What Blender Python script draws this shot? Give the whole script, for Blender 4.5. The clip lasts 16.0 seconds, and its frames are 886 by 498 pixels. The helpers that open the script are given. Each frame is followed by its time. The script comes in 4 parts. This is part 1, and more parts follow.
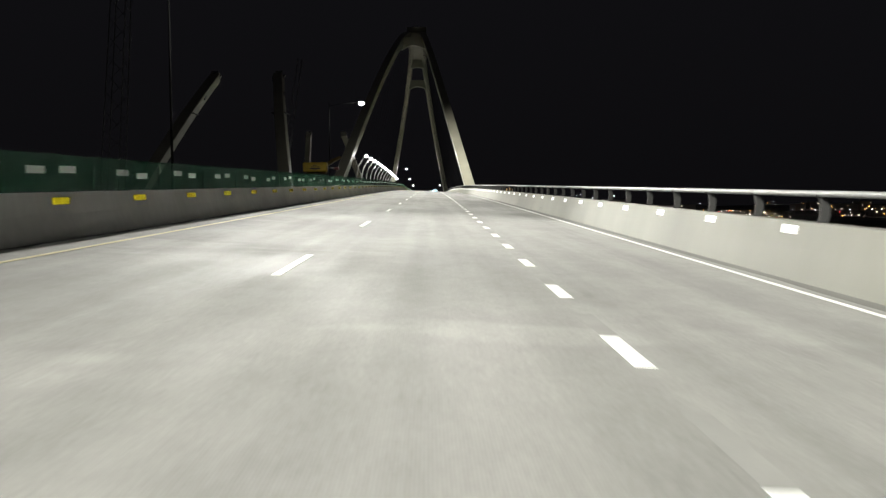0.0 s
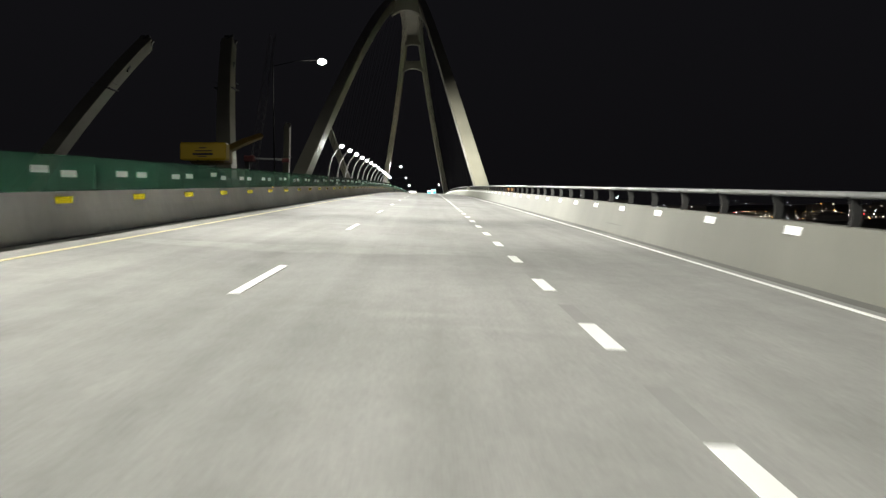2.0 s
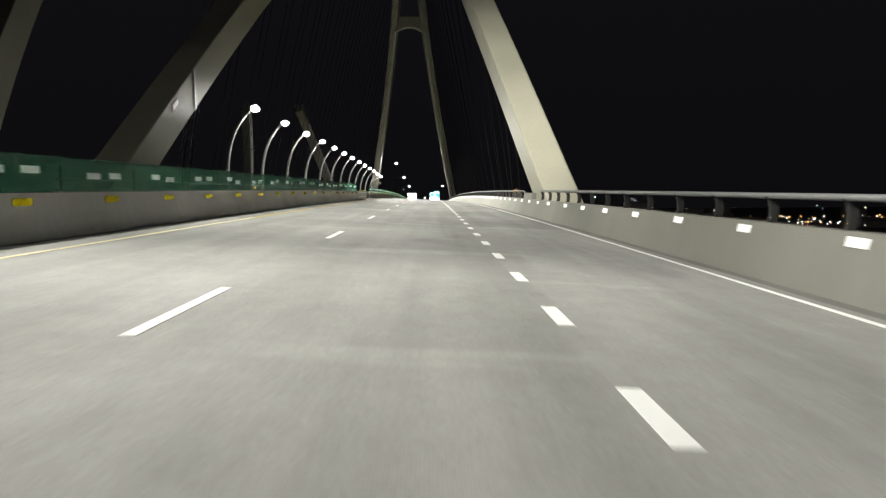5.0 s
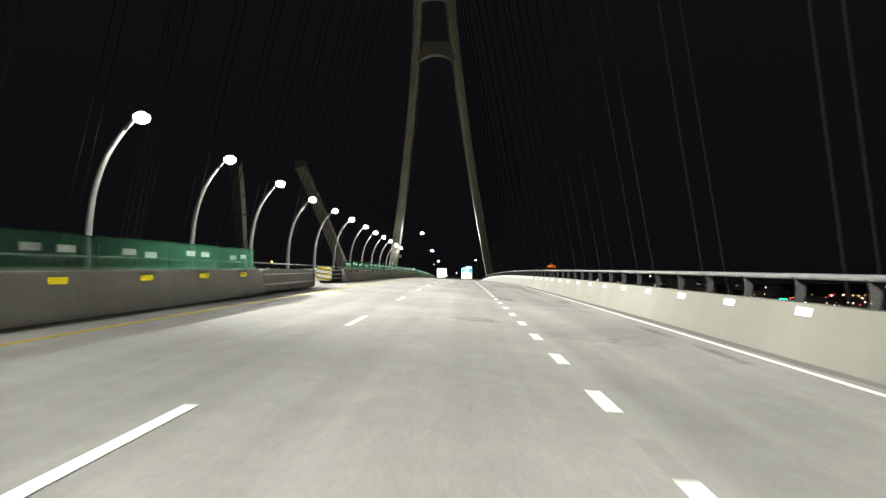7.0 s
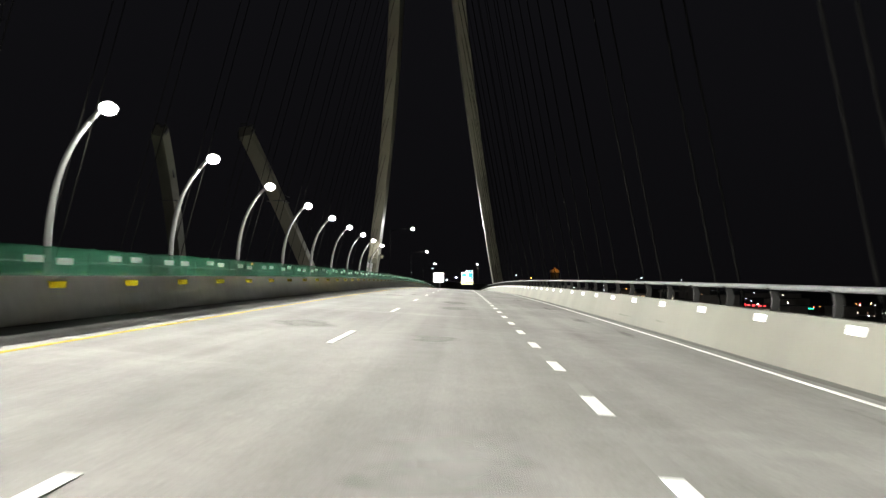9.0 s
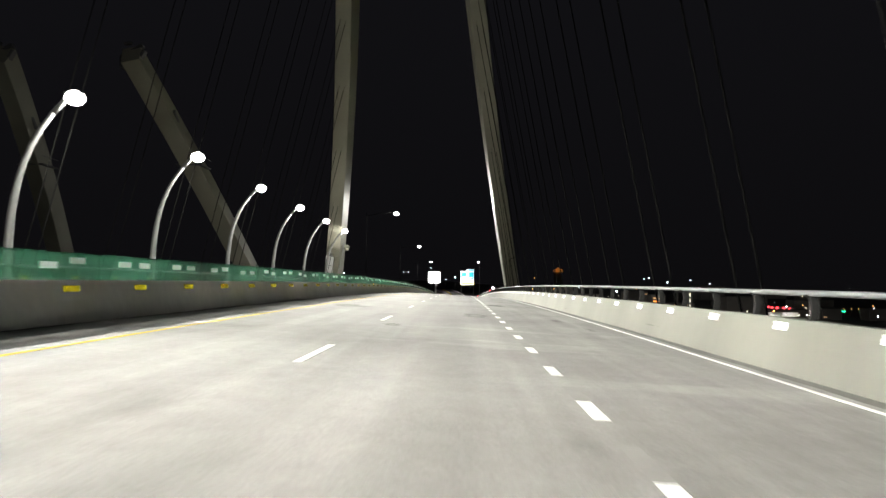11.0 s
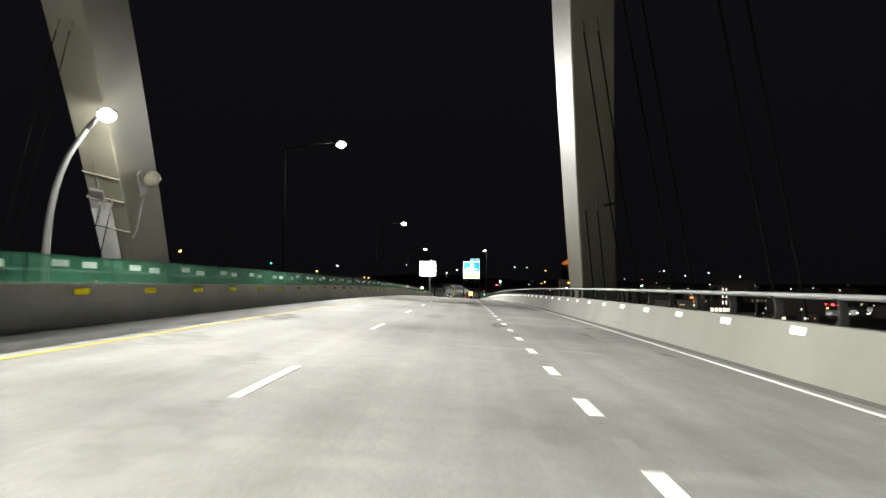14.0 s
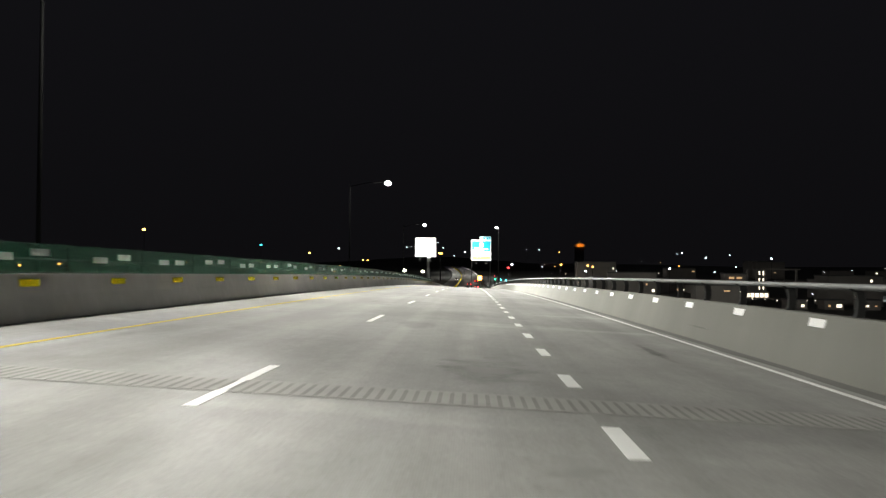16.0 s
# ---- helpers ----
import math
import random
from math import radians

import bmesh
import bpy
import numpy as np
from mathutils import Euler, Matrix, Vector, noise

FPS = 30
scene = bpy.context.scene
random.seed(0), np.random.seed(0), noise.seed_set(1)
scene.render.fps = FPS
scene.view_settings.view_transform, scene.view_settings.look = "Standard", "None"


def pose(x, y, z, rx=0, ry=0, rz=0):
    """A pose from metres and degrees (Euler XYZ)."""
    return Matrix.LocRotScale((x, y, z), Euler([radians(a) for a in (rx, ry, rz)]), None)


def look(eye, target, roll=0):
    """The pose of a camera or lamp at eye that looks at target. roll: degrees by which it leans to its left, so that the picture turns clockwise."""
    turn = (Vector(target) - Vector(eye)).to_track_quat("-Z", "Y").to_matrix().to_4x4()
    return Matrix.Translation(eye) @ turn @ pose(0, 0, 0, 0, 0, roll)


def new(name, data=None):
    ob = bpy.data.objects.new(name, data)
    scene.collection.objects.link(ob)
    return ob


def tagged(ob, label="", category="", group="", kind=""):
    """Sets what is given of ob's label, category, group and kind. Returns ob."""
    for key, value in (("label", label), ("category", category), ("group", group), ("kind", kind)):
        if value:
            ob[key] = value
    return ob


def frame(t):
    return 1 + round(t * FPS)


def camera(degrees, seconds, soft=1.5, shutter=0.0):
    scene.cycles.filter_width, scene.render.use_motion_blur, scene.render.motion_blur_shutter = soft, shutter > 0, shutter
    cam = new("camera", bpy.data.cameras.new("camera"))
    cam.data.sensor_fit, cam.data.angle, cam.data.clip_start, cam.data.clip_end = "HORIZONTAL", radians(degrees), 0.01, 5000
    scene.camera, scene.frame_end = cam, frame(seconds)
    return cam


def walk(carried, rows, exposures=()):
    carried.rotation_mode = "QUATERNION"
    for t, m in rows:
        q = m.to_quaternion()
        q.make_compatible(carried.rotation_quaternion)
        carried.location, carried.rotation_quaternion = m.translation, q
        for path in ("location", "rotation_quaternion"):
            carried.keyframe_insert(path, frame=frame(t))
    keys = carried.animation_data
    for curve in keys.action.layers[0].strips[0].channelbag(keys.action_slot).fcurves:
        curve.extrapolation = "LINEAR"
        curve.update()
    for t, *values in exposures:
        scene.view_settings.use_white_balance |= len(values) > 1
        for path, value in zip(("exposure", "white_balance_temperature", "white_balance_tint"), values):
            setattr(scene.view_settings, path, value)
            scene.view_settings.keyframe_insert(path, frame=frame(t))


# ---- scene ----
EXPOSURES = [(0.0, 0.10), (0.5, 0.03), (1.0, 0.08), (2.0, 0.26), (2.5, 0.20), (3.0, 0.05), (3.5, 0.02), (4.0, 0.0), (6.5, 0.20), (7.5, 0.02), (8.0, -0.08), (9.0, 0.0), (11.5, 0.15), (12.5, 0.05), (13.5, -0.04), (14.5, 0.0), (15.0, 0.12), (15.5, 0.17), (16.0, 0.22)]

cam = camera(56.85, 16.0, soft=1.35, shutter=0.16)

# seconds, place and turn of the camera on its drive over the bridge
ROWS = [
    (0.0, -0.740, -13.663, -6.955, 87.355, 0.407, -0.987),
    (0.5, -0.646, -1.048, -6.520, 87.302, 0.473, -0.981),
    (1.0, -0.554, 11.571, -6.096, 87.271, 0.299, -1.055),
    (1.5, -0.490, 24.220, -5.667, 87.289, 0.361, -1.089),
    (2.0, -0.295, 36.914, -5.246, 87.313, 0.354, -1.092),
    (2.5, -0.244, 49.471, -4.817, 87.349, 0.380, -1.103),
    (3.0, -0.080, 61.712, -4.430, 87.295, 0.386, -1.131),
    (3.5, 0.012, 73.918, -4.037, 87.269, 0.374, -1.124),
    (4.0, 0.109, 86.368, -3.653, 87.306, 0.417, -1.140),
    (6.3, 0.089, 146.644, -1.854, 88.017, -0.036, -0.491),
    (6.5, 0.086, 151.609, -1.718, 89.252, 0.102, -0.343),
    (7.0, 0.073, 163.933, -1.394, 92.622, -0.017, 1.303),
    (7.5, 0.067, 176.453, -1.075, 92.852, -0.131, 1.324),
    (8.0, 0.067, 189.179, -0.777, 92.857, -0.177, 1.283),
    (8.5, 0.097, 201.960, -0.490, 92.924, -0.282, 1.255),
    (9.0, 0.117, 214.777, -0.221, 92.913, -0.419, 1.280),
    (11.5, 0.215, 278.795, 0.786, 92.883, -0.475, 1.238),
    (12.0, 0.231, 291.550, 0.923, 92.845, -0.544, 1.234),
    (12.5, 0.274, 304.379, 1.036, 92.838, -0.547, 1.249),
    (13.0, 0.290, 317.101, 1.124, 92.828, -0.517, 1.243),
    (13.5, 0.244, 329.734, 1.201, 92.681, -0.559, 1.287),
    (14.0, 0.231, 342.405, 1.240, 92.428, -0.405, 1.436),
    (14.5, 0.205, 354.259, 1.266, 91.931, -0.471, 1.642),
    (15.0, 0.238, 367.224, 1.268, 91.707, -0.424, 1.763),
    (15.5, 0.275, 380.037, 1.230, 91.519, -0.520, 1.855),
    (16.0, 0.367, 392.353, 1.167, 91.256, -0.329, 2.023),
]
walk(cam, [(t, pose(x, y, z, a, b, c)) for t, x, y, z, a, b, c in ROWS], EXPOSURES)

# the road's own frame: a crest in the long profile and a steady fall to the right
TILT = radians(2.8)
CREST, BEND, BEND3, BEND4 = 357.165, 1.532455e-04, -7.4619e-08, 2.0887e-09
DASH_X, DOT_X, EDGE_R = -2.04, 1.58, 5.08
BAR_R, BAR_L, BAR_L2, BAR_FAR = 5.62, -6.55, -7.3, -16.3     # toes of the barriers; the median steps out past its gap
FLAT_X = -7.2                                  # the opposite lanes lie level from here on
GAP0, GAP1 = 192.0, 217.0                      # crossover opening in the median barrier
Y0, Y1 = -60.0, 640.0
ARCH_Y, ARCH_H, ARCH_X, ARCH_B, ARCH_S = 280.11, 52.19, -4.34, 13.564, 0.223
ARCH_NEAR, ARCH_FAR = 112.02, 113.69           # half spans before and past the crown
STUB_Y, STUB_A, STUB_H, STUB_X, STUB_S = 282.6, 113.0, 56.0, -48.0, 0.255


FAR_Y = (640.0, 855.0, 1005.0, 1240.0, 1520.0)
FAR_Z = (-5.85, -7.7, -6.6, -2.7, 2.4)
FAR_SLOPE = (-0.0385, 0.006, 0.012, 0.018, 0.018)


def prof(y):
    """Height of the road along its way: the bridge's crest, then a dip and a rise up the far hill."""
    if y > FAR_Y[0]:
        k = 0
        while k < 3 and y > FAR_Y[k + 1]:
            k += 1
        h = FAR_Y[k + 1] - FAR_Y[k]
        s = (y - FAR_Y[k]) / h
        a, c = FAR_Z[k], FAR_Z[k + 1]
        return a * (1 + 2 * s) * (1 - s) ** 2 + FAR_SLOPE[k] * h * s * (1 - s) ** 2 + c * s * s * (3 - 2 * s) + FAR_SLOPE[k + 1] * h * s * s * (s - 1)
    d = y - CREST
    return -BEND * d * d / 2 + BEND3 * d ** 3 / 6 + BEND4 * d ** 4 / 24


def bend(y):
    """Sideways swing of the road: a long curve on to the bridge, and one up the far hill."""
    return -7.4e-5 * max(0.0, y - 930.0) ** 2 - 5.25e-5 * max(0.0, 75.0 - y) ** 2


def plane_at(x, y, up=0.0):
    """World place of a point of the tilted plane of the near lanes."""
    z = prof(y)
    x = x + bend(y)
    return Vector((x * math.cos(TILT) + z * math.sin(TILT), y, -x * math.sin(TILT) * (1 if y < 640 else max(0, 1 - (y - 640) / 120)) + z * math.cos(TILT) + up))


def at(x, y, up=0.0):
    """World place of a point of the road: tilted near lanes, level opposite lanes."""
    p = plane_at(x, y, up)
    if x < FLAT_X and y < 640:
        p.z += (x - FLAT_X) * math.sin(TILT)
    return p


def on_road(x, y, up=0.0):
    """Pose lying on the road surface."""
    s = (prof(y + 0.5) - prof(y - 0.5))
    return Matrix.Translation(at(x, y, up)) @ Matrix.Rotation(TILT, 4, "Y") @ Matrix.Rotation(math.atan(s), 4, "X")


def upright(x, y, up=0.0):
    """Pose of a thing that stands plumb at the height of the near lanes' plane."""
    return Matrix.Translation(plane_at(x, y, up))


def along(x, y, up=0.0):
    """Upright across, but following the road's slope."""
    s = (prof(y + 0.5) - prof(y - 0.5))
    return Matrix.Translation(at(x, y, up)) @ Matrix.Rotation(math.atan(s), 4, "X")


# ---- light ----
LAMP_COLOUR, LAMP_POWER, SPILL_POWER, MAST_POWER = (1.0, 0.985, 0.91), 32500, 3500, 165000
world = bpy.data.worlds.new("night_sky")
scene.world = world
world.use_nodes = True
wn, wl = world.node_tree.nodes, world.node_tree.links
wn["Background"].inputs[1].default_value = 1.0
tc, sep, ramp = wn.new("ShaderNodeTexCoord"), wn.new("ShaderNodeSeparateXYZ"), wn.new("ShaderNodeValToRGB")
wl.new(tc.outputs["Generated"], sep.inputs[0])
wl.new(sep.outputs["Z"], ramp.inputs[0])
ramp.color_ramp.elements[0].position, ramp.color_ramp.elements[0].color = 0.0, (0.0036, 0.0034, 0.0040, 1)
ramp.color_ramp.elements[1].position, ramp.color_ramp.elements[1].color = 0.7, (0.0060, 0.0060, 0.0075, 1)
wl.new(ramp.outputs[0], wn["Background"].inputs[0])


# ---- materials ----
def material(name, base, rough=0.6, metal=0.0, bump=0.0, scale=8.0, vary=0.15, emit=0.0, fine=60.0, spec=0.5, stretch=(1, 1, 1), rand=0.0):
    m = bpy.data.materials.new(name)
    m.use_nodes = True
    n, l = m.node_tree.nodes, m.node_tree.links
    b = n["Principled BSDF"]
    b.inputs["Roughness"].default_value, b.inputs["Metallic"].default_value = rough, metal
    b.inputs["Specular IOR Level"].default_value = spec
    b.inputs["Base Color"].default_value = (*base, 1)
    if emit:
        b.inputs["Emission Color"].default_value = (*base, 1)
        b.inputs["Emission Strength"].default_value = emit
        return m
    geo, mp = n.new("ShaderNodeNewGeometry"), n.new("ShaderNodeMapping")
    mp.inputs["Scale"].default_value = stretch
    l.new(geo.outputs["Position"], mp.inputs["Vector"])
    big, small = n.new("ShaderNodeTexNoise"), n.new("ShaderNodeTexNoise")
    big.inputs["Scale"].default_value, small.inputs["Scale"].default_value = 1.0 / scale, fine
    big.inputs["Detail"].default_value, small.inputs["Detail"].default_value = 6.0, 4.0
    for t in (big, small):
        l.new(mp.outputs[0], t.inputs["Vector"])
    mix, add = n.new("ShaderNodeMath"), n.new("ShaderNodeMath")
    mix.operation, add.operation = "MULTIPLY_ADD", "MULTIPLY_ADD"
    mix.inputs[1].default_value, mix.inputs[2].default_value = 2.2 * vary, 1 - 1.1 * vary
    l.new(big.outputs["Fac"], mix.inputs[0])
    add.inputs[1].default_value = 0.7 * vary
    l.new(small.outputs["Fac"], add.inputs[0])
    l.new(mix.outputs[0], add.inputs[2])
    value = add
    if rand:
        oi, rr = n.new("ShaderNodeObjectInfo"), n.new("ShaderNodeMath")
        rr.operation, rr.inputs[1].default_value = "MULTIPLY_ADD", rand
        l.new(oi.outputs["Random"], rr.inputs[0])
        l.new(add.outputs[0], rr.inputs[2])
        value = rr
    hsv = n.new("ShaderNodeHueSaturation")
    hsv.name = "Hue/Saturation/Value"
    hsv.inputs["Color"].default_value = (*base, 1)
    l.new(value.outputs[0], hsv.inputs["Value"])
    l.new(hsv.outputs[0], b.inputs["Base Color"])
    ro = n.new("ShaderNodeMath")
    ro.operation, ro.inputs[1].default_value, ro.inputs[2].default_value = "MULTIPLY_ADD", 0.3, rough - 0.15
    l.new(small.outputs["Fac"], ro.inputs[0])
    l.new(ro.outputs[0], b.inputs["Roughness"])
    if bump:
        bp = n.new("ShaderNodeBump")
        bp.inputs["Strength"].default_value, bp.inputs["Distance"].default_value = bump, 0.01
        l.new(small.outputs["Fac"], bp.inputs["Height"])
        l.new(bp.outputs[0], b.inputs["Normal"])
    return m


def deck_material():
    """Tined concrete: blotches, long wheel streaks, pale patches, fine grain and grooves."""
    m = bpy.data.materials.new("deck_concrete")
    m.use_nodes = True
    n, l = m.node_tree.nodes, m.node_tree.links
    b = n["Principled BSDF"]
    b.inputs["Specular IOR Level"].default_value = 0.2
    geo = n.new("ShaderNodeNewGeometry")

    def noise_at(stretch, scale, detail, rough=0.55):
        mp, t = n.new("ShaderNodeMapping"), n.new("ShaderNodeTexNoise")
        mp.inputs["Scale"].default_value = stretch
        t.inputs["Scale"].default_value, t.inputs["Detail"].default_value, t.inputs["Roughness"].default_value = scale, detail, rough
        l.new(geo.outputs["Position"], mp.inputs["Vector"])
        l.new(mp.outputs[0], t.inputs["Vector"])
        return t.outputs["Fac"]

    def ramp_of(fac, a, b_, lo, hi):
        r = n.new("ShaderNodeMapRange")
        r.interpolation_type = "SMOOTHSTEP"
        for k, v in (("From Min", a), ("From Max", b_), ("To Min", lo), ("To Max", hi)):
            r.inputs[k].default_value = v
        l.new(fac, r.inputs["Value"])
        return r.outputs[0]

    def times(p, q):
        t = n.new("ShaderNodeMath")
        t.operation = "MULTIPLY"
        l.new(p, t.inputs[0])
        l.new(q, t.inputs[1])
        return t.outputs[0]

    blotch = ramp_of(noise_at((1, 0.45, 1), 0.30, 5), 0.32, 0.68, 0.85, 1.10)
    streak = ramp_of(noise_at((1.4, 0.02, 1), 1.0, 4), 0.30, 0.70, 0.88, 1.09)
    pale = ramp_of(noise_at((0.5, 1.6, 1), 0.22, 3), 0.60, 0.68, 1.0, 1.17)
    spill = ramp_of(noise_at((0.9, 0.35, 1), 0.55, 4), 0.60, 0.72, 1.0, 0.84)
    grain = ramp_of(noise_at((1, 1, 1), 28.0, 3), 0.25, 0.75, 0.88, 1.10)
    mottle = ramp_of(noise_at((1, 0.7, 1), 2.6, 5, 0.7), 0.30, 0.70, 0.945, 1.05)
    value = times(times(times(blotch, streak), times(pale, spill)), times(grain, mottle))
    hsv = n.new("ShaderNodeHueSaturation")
    hsv.inputs["Color"].default_value = (0.30, 0.297, 0.280, 1)
    l.new(value, hsv.inputs["Value"])
    l.new(hsv.outputs[0], b.inputs["Base Color"])
    l.new(ramp_of(noise_at((1, 0.3, 1), 0.8, 3), 0.3, 0.7, 0.78, 0.95), b.inputs["Roughness"])
    wave, mp = n.new("ShaderNodeTexWave"), n.new("ShaderNodeMapping")
    wave.bands_direction, wave.inputs["Scale"].default_value, wave.inputs["Distortion"].default_value = "X", 16.0, 0.4
    l.new(geo.outputs["Position"], mp.inputs["Vector"])
    l.new(mp.outputs[0], wave.inputs["Vector"])
    add = n.new("ShaderNodeMath")
    add.operation = "ADD"
    l.new(wave.outputs["Fac"], add.inputs[0])
    l.new(noise_at((1, 1, 1), 40.0, 2), add.inputs[1])
    bp = n.new("ShaderNodeBump")
    bp.inputs["Strength"].default_value, bp.inputs["Distance"].default_value = 0.06, 0.005
    l.new(add.outputs[0], bp.inputs["Height"])
    l.new(bp.outputs[0], b.inputs["Normal"])
    return m


DECK = deck_material()
BARRIER = material("barrier_concrete", (0.125, 0.125, 0.103), 0.8, bump=0.3, scale=2.2, vary=0.36, fine=10, stretch=(1, 0.7, 0.22))
OLD_BARRIER = material("weathered_concrete", (0.57, 0.57, 0.56), 0.85, bump=0.4, scale=1.8, vary=0.38, fine=8, stretch=(1, 0.6, 0.3))
WHITE = material("white_road_paint", (0.82, 0.82, 0.80), 0.75, spec=0.2, bump=0.1, scale=1.5, vary=0.10, fine=40)
YELLOW = material("yellow_road_paint", (0.54, 0.395, 0.05), 0.8, spec=0.1, bump=0.1, scale=1.5, vary=0.14, fine=40)
HEADLIT = material("headlit_yellow_road_paint", (0.60, 0.54, 0.33), 0.8, spec=0.1, bump=0.1, scale=1.5, vary=0.2, fine=40)
REF_W = material("white_reflective_sheet", (0.95, 0.95, 0.93), 0.3, scale=1, vary=0.03)
SHEET_Y = material("yellow_metallised_sheet", (1.0, 0.82, 0.02), 0.16, metal=1.0, scale=1, vary=0.05)
SHEET_W = material("white_metallised_sheet", (0.97, 0.96, 0.90), 0.25, metal=0.9, scale=1, vary=0.05)
REF_Y = material("yellow_reflective_sheet", (0.96, 0.76, 0.010), 0.7, scale=1, vary=0.04, spec=0.08)
GREEN = material("green_screen_plastic", (0.030, 0.108, 0.065), 0.55, scale=2.5, vary=0.22, fine=8, rand=0.12)
def porous(m, share):
    """Open plastic weave: light shines through its threads, and a share goes straight between them."""
    n, l = m.node_tree.nodes, m.node_tree.links
    both, thin = n.new("ShaderNodeMixShader"), n.new("ShaderNodeBsdfTranslucent")
    both.inputs[0].default_value = 0.4
    l.new(n["Hue/Saturation/Value"].outputs[0], thin.inputs["Color"])
    l.new(n["Principled BSDF"].outputs[0], both.inputs[1])
    l.new(thin.outputs[0], both.inputs[2])
    mix, clear = n.new("ShaderNodeMixShader"), n.new("ShaderNodeBsdfTransparent")
    mix.inputs[0].default_value = share
    l.new(both.outputs[0], mix.inputs[1])
    l.new(clear.outputs[0], mix.inputs[2])
    l.new(mix.outputs[0], n["Material Output"].inputs["Surface"])


porous(GREEN, 0.44)
PATCH = material("pale_screen_patch", (0.84, 0.88, 0.86), 0.5, scale=0.6, vary=0.25, fine=12, rand=0.3)
STEEL = material("galvanised_steel", (0.13, 0.134, 0.132), 0.6, metal=0.2, scale=2, vary=0.15, fine=25)
DARK_STEEL = material("dark_steel_post", (0.035, 0.035, 0.034), 0.85, scale=1, vary=0.3, spec=0.1)
ARCH = material("arch_paint", (0.18, 0.174, 0.136), 0.52, bump=0.05, scale=5, vary=0.24, fine=4, spec=0.10)
CABLE = material("cable_sheath", (0.006, 0.006, 0.0058), 0.85, scale=2, vary=0.1, spec=0.0)
POLE = material("pale_lamp_pole", (0.15, 0.15, 0.146), 0.42, spec=0.7, scale=2, vary=0.10)
# near black: the unlit look of masts and posts put into colour
BLACK_POLE = material("unlit_mast_black", (0.006, 0.006, 0.006), 0.8, scale=2, vary=0.2, spec=0.1)
GLOW = material("lamp_glow", (1.0, 0.98, 0.93), emit=14.0)
CRANE_Y = material("crane_yellow", (0.60, 0.41, 0.004), 0.45, scale=1.5, vary=0.14)
# crane yellow darkened: the boom's dim light put into colour
CRANE_B = material("dim_crane_boom", (0.15, 0.095, 0.012), 0.6, scale=1.5, vary=0.3)
CRANE_D = material("crane_dark", (0.05, 0.05, 0.05), 0.6, scale=1.5, vary=0.3)
LAND = material("dark_land", (0.035, 0.035, 0.025), 0.9, scale=30, vary=0.4, fine=1.0)
WATER = material("river_water", (0.010, 0.012, 0.014), 0.18, scale=12, vary=0.2, bump=0.5, fine=0.8)
SIGN_W = material("white_sign_sheet", (0.9, 0.9, 0.9), 0.35, scale=2, vary=0.03)


# ---- mesh helpers ----
def mesh_object(name, bm, mat, smooth=False):
    bmesh.ops.recalc_face_normals(bm, faces=bm.faces)
    me = bpy.data.meshes.new(name)
    bm.to_mesh(me)
    bm.free()
    me.materials.append(mat)
    if smooth:
        for p in me.polygons:
            p.use_smooth = True
    return new(name, me)


def part(name, bm, mat, parent, label="", smooth=False):
    ob = mesh_object(name, bm, mat, smooth)
    ob.parent = parent
    if label:
        tagged(ob, label)
    return ob


def empty(name, m, label, category, group=""):
    ob = new(name)
    ob.matrix_world = m
    ob.matrix_basis = m
    return tagged(ob, label, category, group)


def box(bm, size, m=None, bevel=0.0):
    r = bmesh.ops.create_cube(bm, size=1.0, matrix=(m or Matrix()) @ Matrix.Diagonal((*size, 1)))
    if bevel:
        es = list({e for v in r["verts"] for e in v.link_edges})
        bmesh.ops.bevel(bm, geom=es, offset=bevel, segments=1, affect="EDGES")
    return bm


def boxed(size, m=None, bevel=0.0):
    return box(bmesh.new(), size, m, bevel)


def tube(bm, path, radii, sides=8, caps=True):
    """A round bar through the points of path."""
    rings = []
    ways = [(Vector(path[min(i + 1, len(path) - 1)]) - Vector(path[max(i - 1, 0)])).normalized() for i in range(len(path))]
    axis = min((Vector((0, 0, 1)), Vector((0, 1, 0)), Vector((1, 0, 0))), key=lambda a: max(abs(d.dot(a)) for d in ways))
    for i, p in enumerate(path):
        p, d = Vector(p), ways[i]
        u = d.cross(axis).normalized()
        v = u.cross(d)
        r = radii[i] if isinstance(radii, (list, tuple)) else radii
        rings.append([bm.verts.new(p + (u * math.cos(2 * math.pi * k / sides) + v * math.sin(2 * math.pi * k / sides)) * r) for k in range(sides)])
    for a, b in zip(rings, rings[1:]):
        for k in range(sides):
            bm.faces.new((a[k], a[(k + 1) % sides], b[(k + 1) % sides], b[k]))
    if caps:
        bm.faces.new(rings[0])
        bm.faces.new(list(reversed(rings[-1])))
    return bm


def sweep(section, x, ya, yb, step=4.0, closed=True):
    """A section of (across, up) drawn along the road at x from ya to yb."""
    bm = bmesh.new()
    n = max(1, math.ceil((yb - ya) / step))
    rings = []
    for i in range(n + 1):
        y = ya + (yb - ya) * i / n
        o = at(x, y)
        rings.append([bm.verts.new(o + Vector((dx, 0, dz))) for dx, dz in section])
    k = len(section)
    for a, b in zip(rings, rings[1:]):
        for j in range(k if closed else k - 1):
            bm.faces.new((a[j], a[(j + 1) % k], b[(j + 1) % k], b[j]))
    if closed:
        bm.faces.new(rings[0])
        bm.faces.new(list(reversed(rings[-1])))
    return bm


def shared(name, me, parent, m):
    ob = new(name, me)
    ob.parent = parent
    ob.matrix_basis = m
    return ob


def mesh_of(bm, mat, name):
    bmesh.ops.recalc_face_normals(bm, faces=bm.faces)
    me = bpy.data.meshes.new(name)
    bm.to_mesh(me)
    bm.free()
    me.materials.append(mat)
    return me


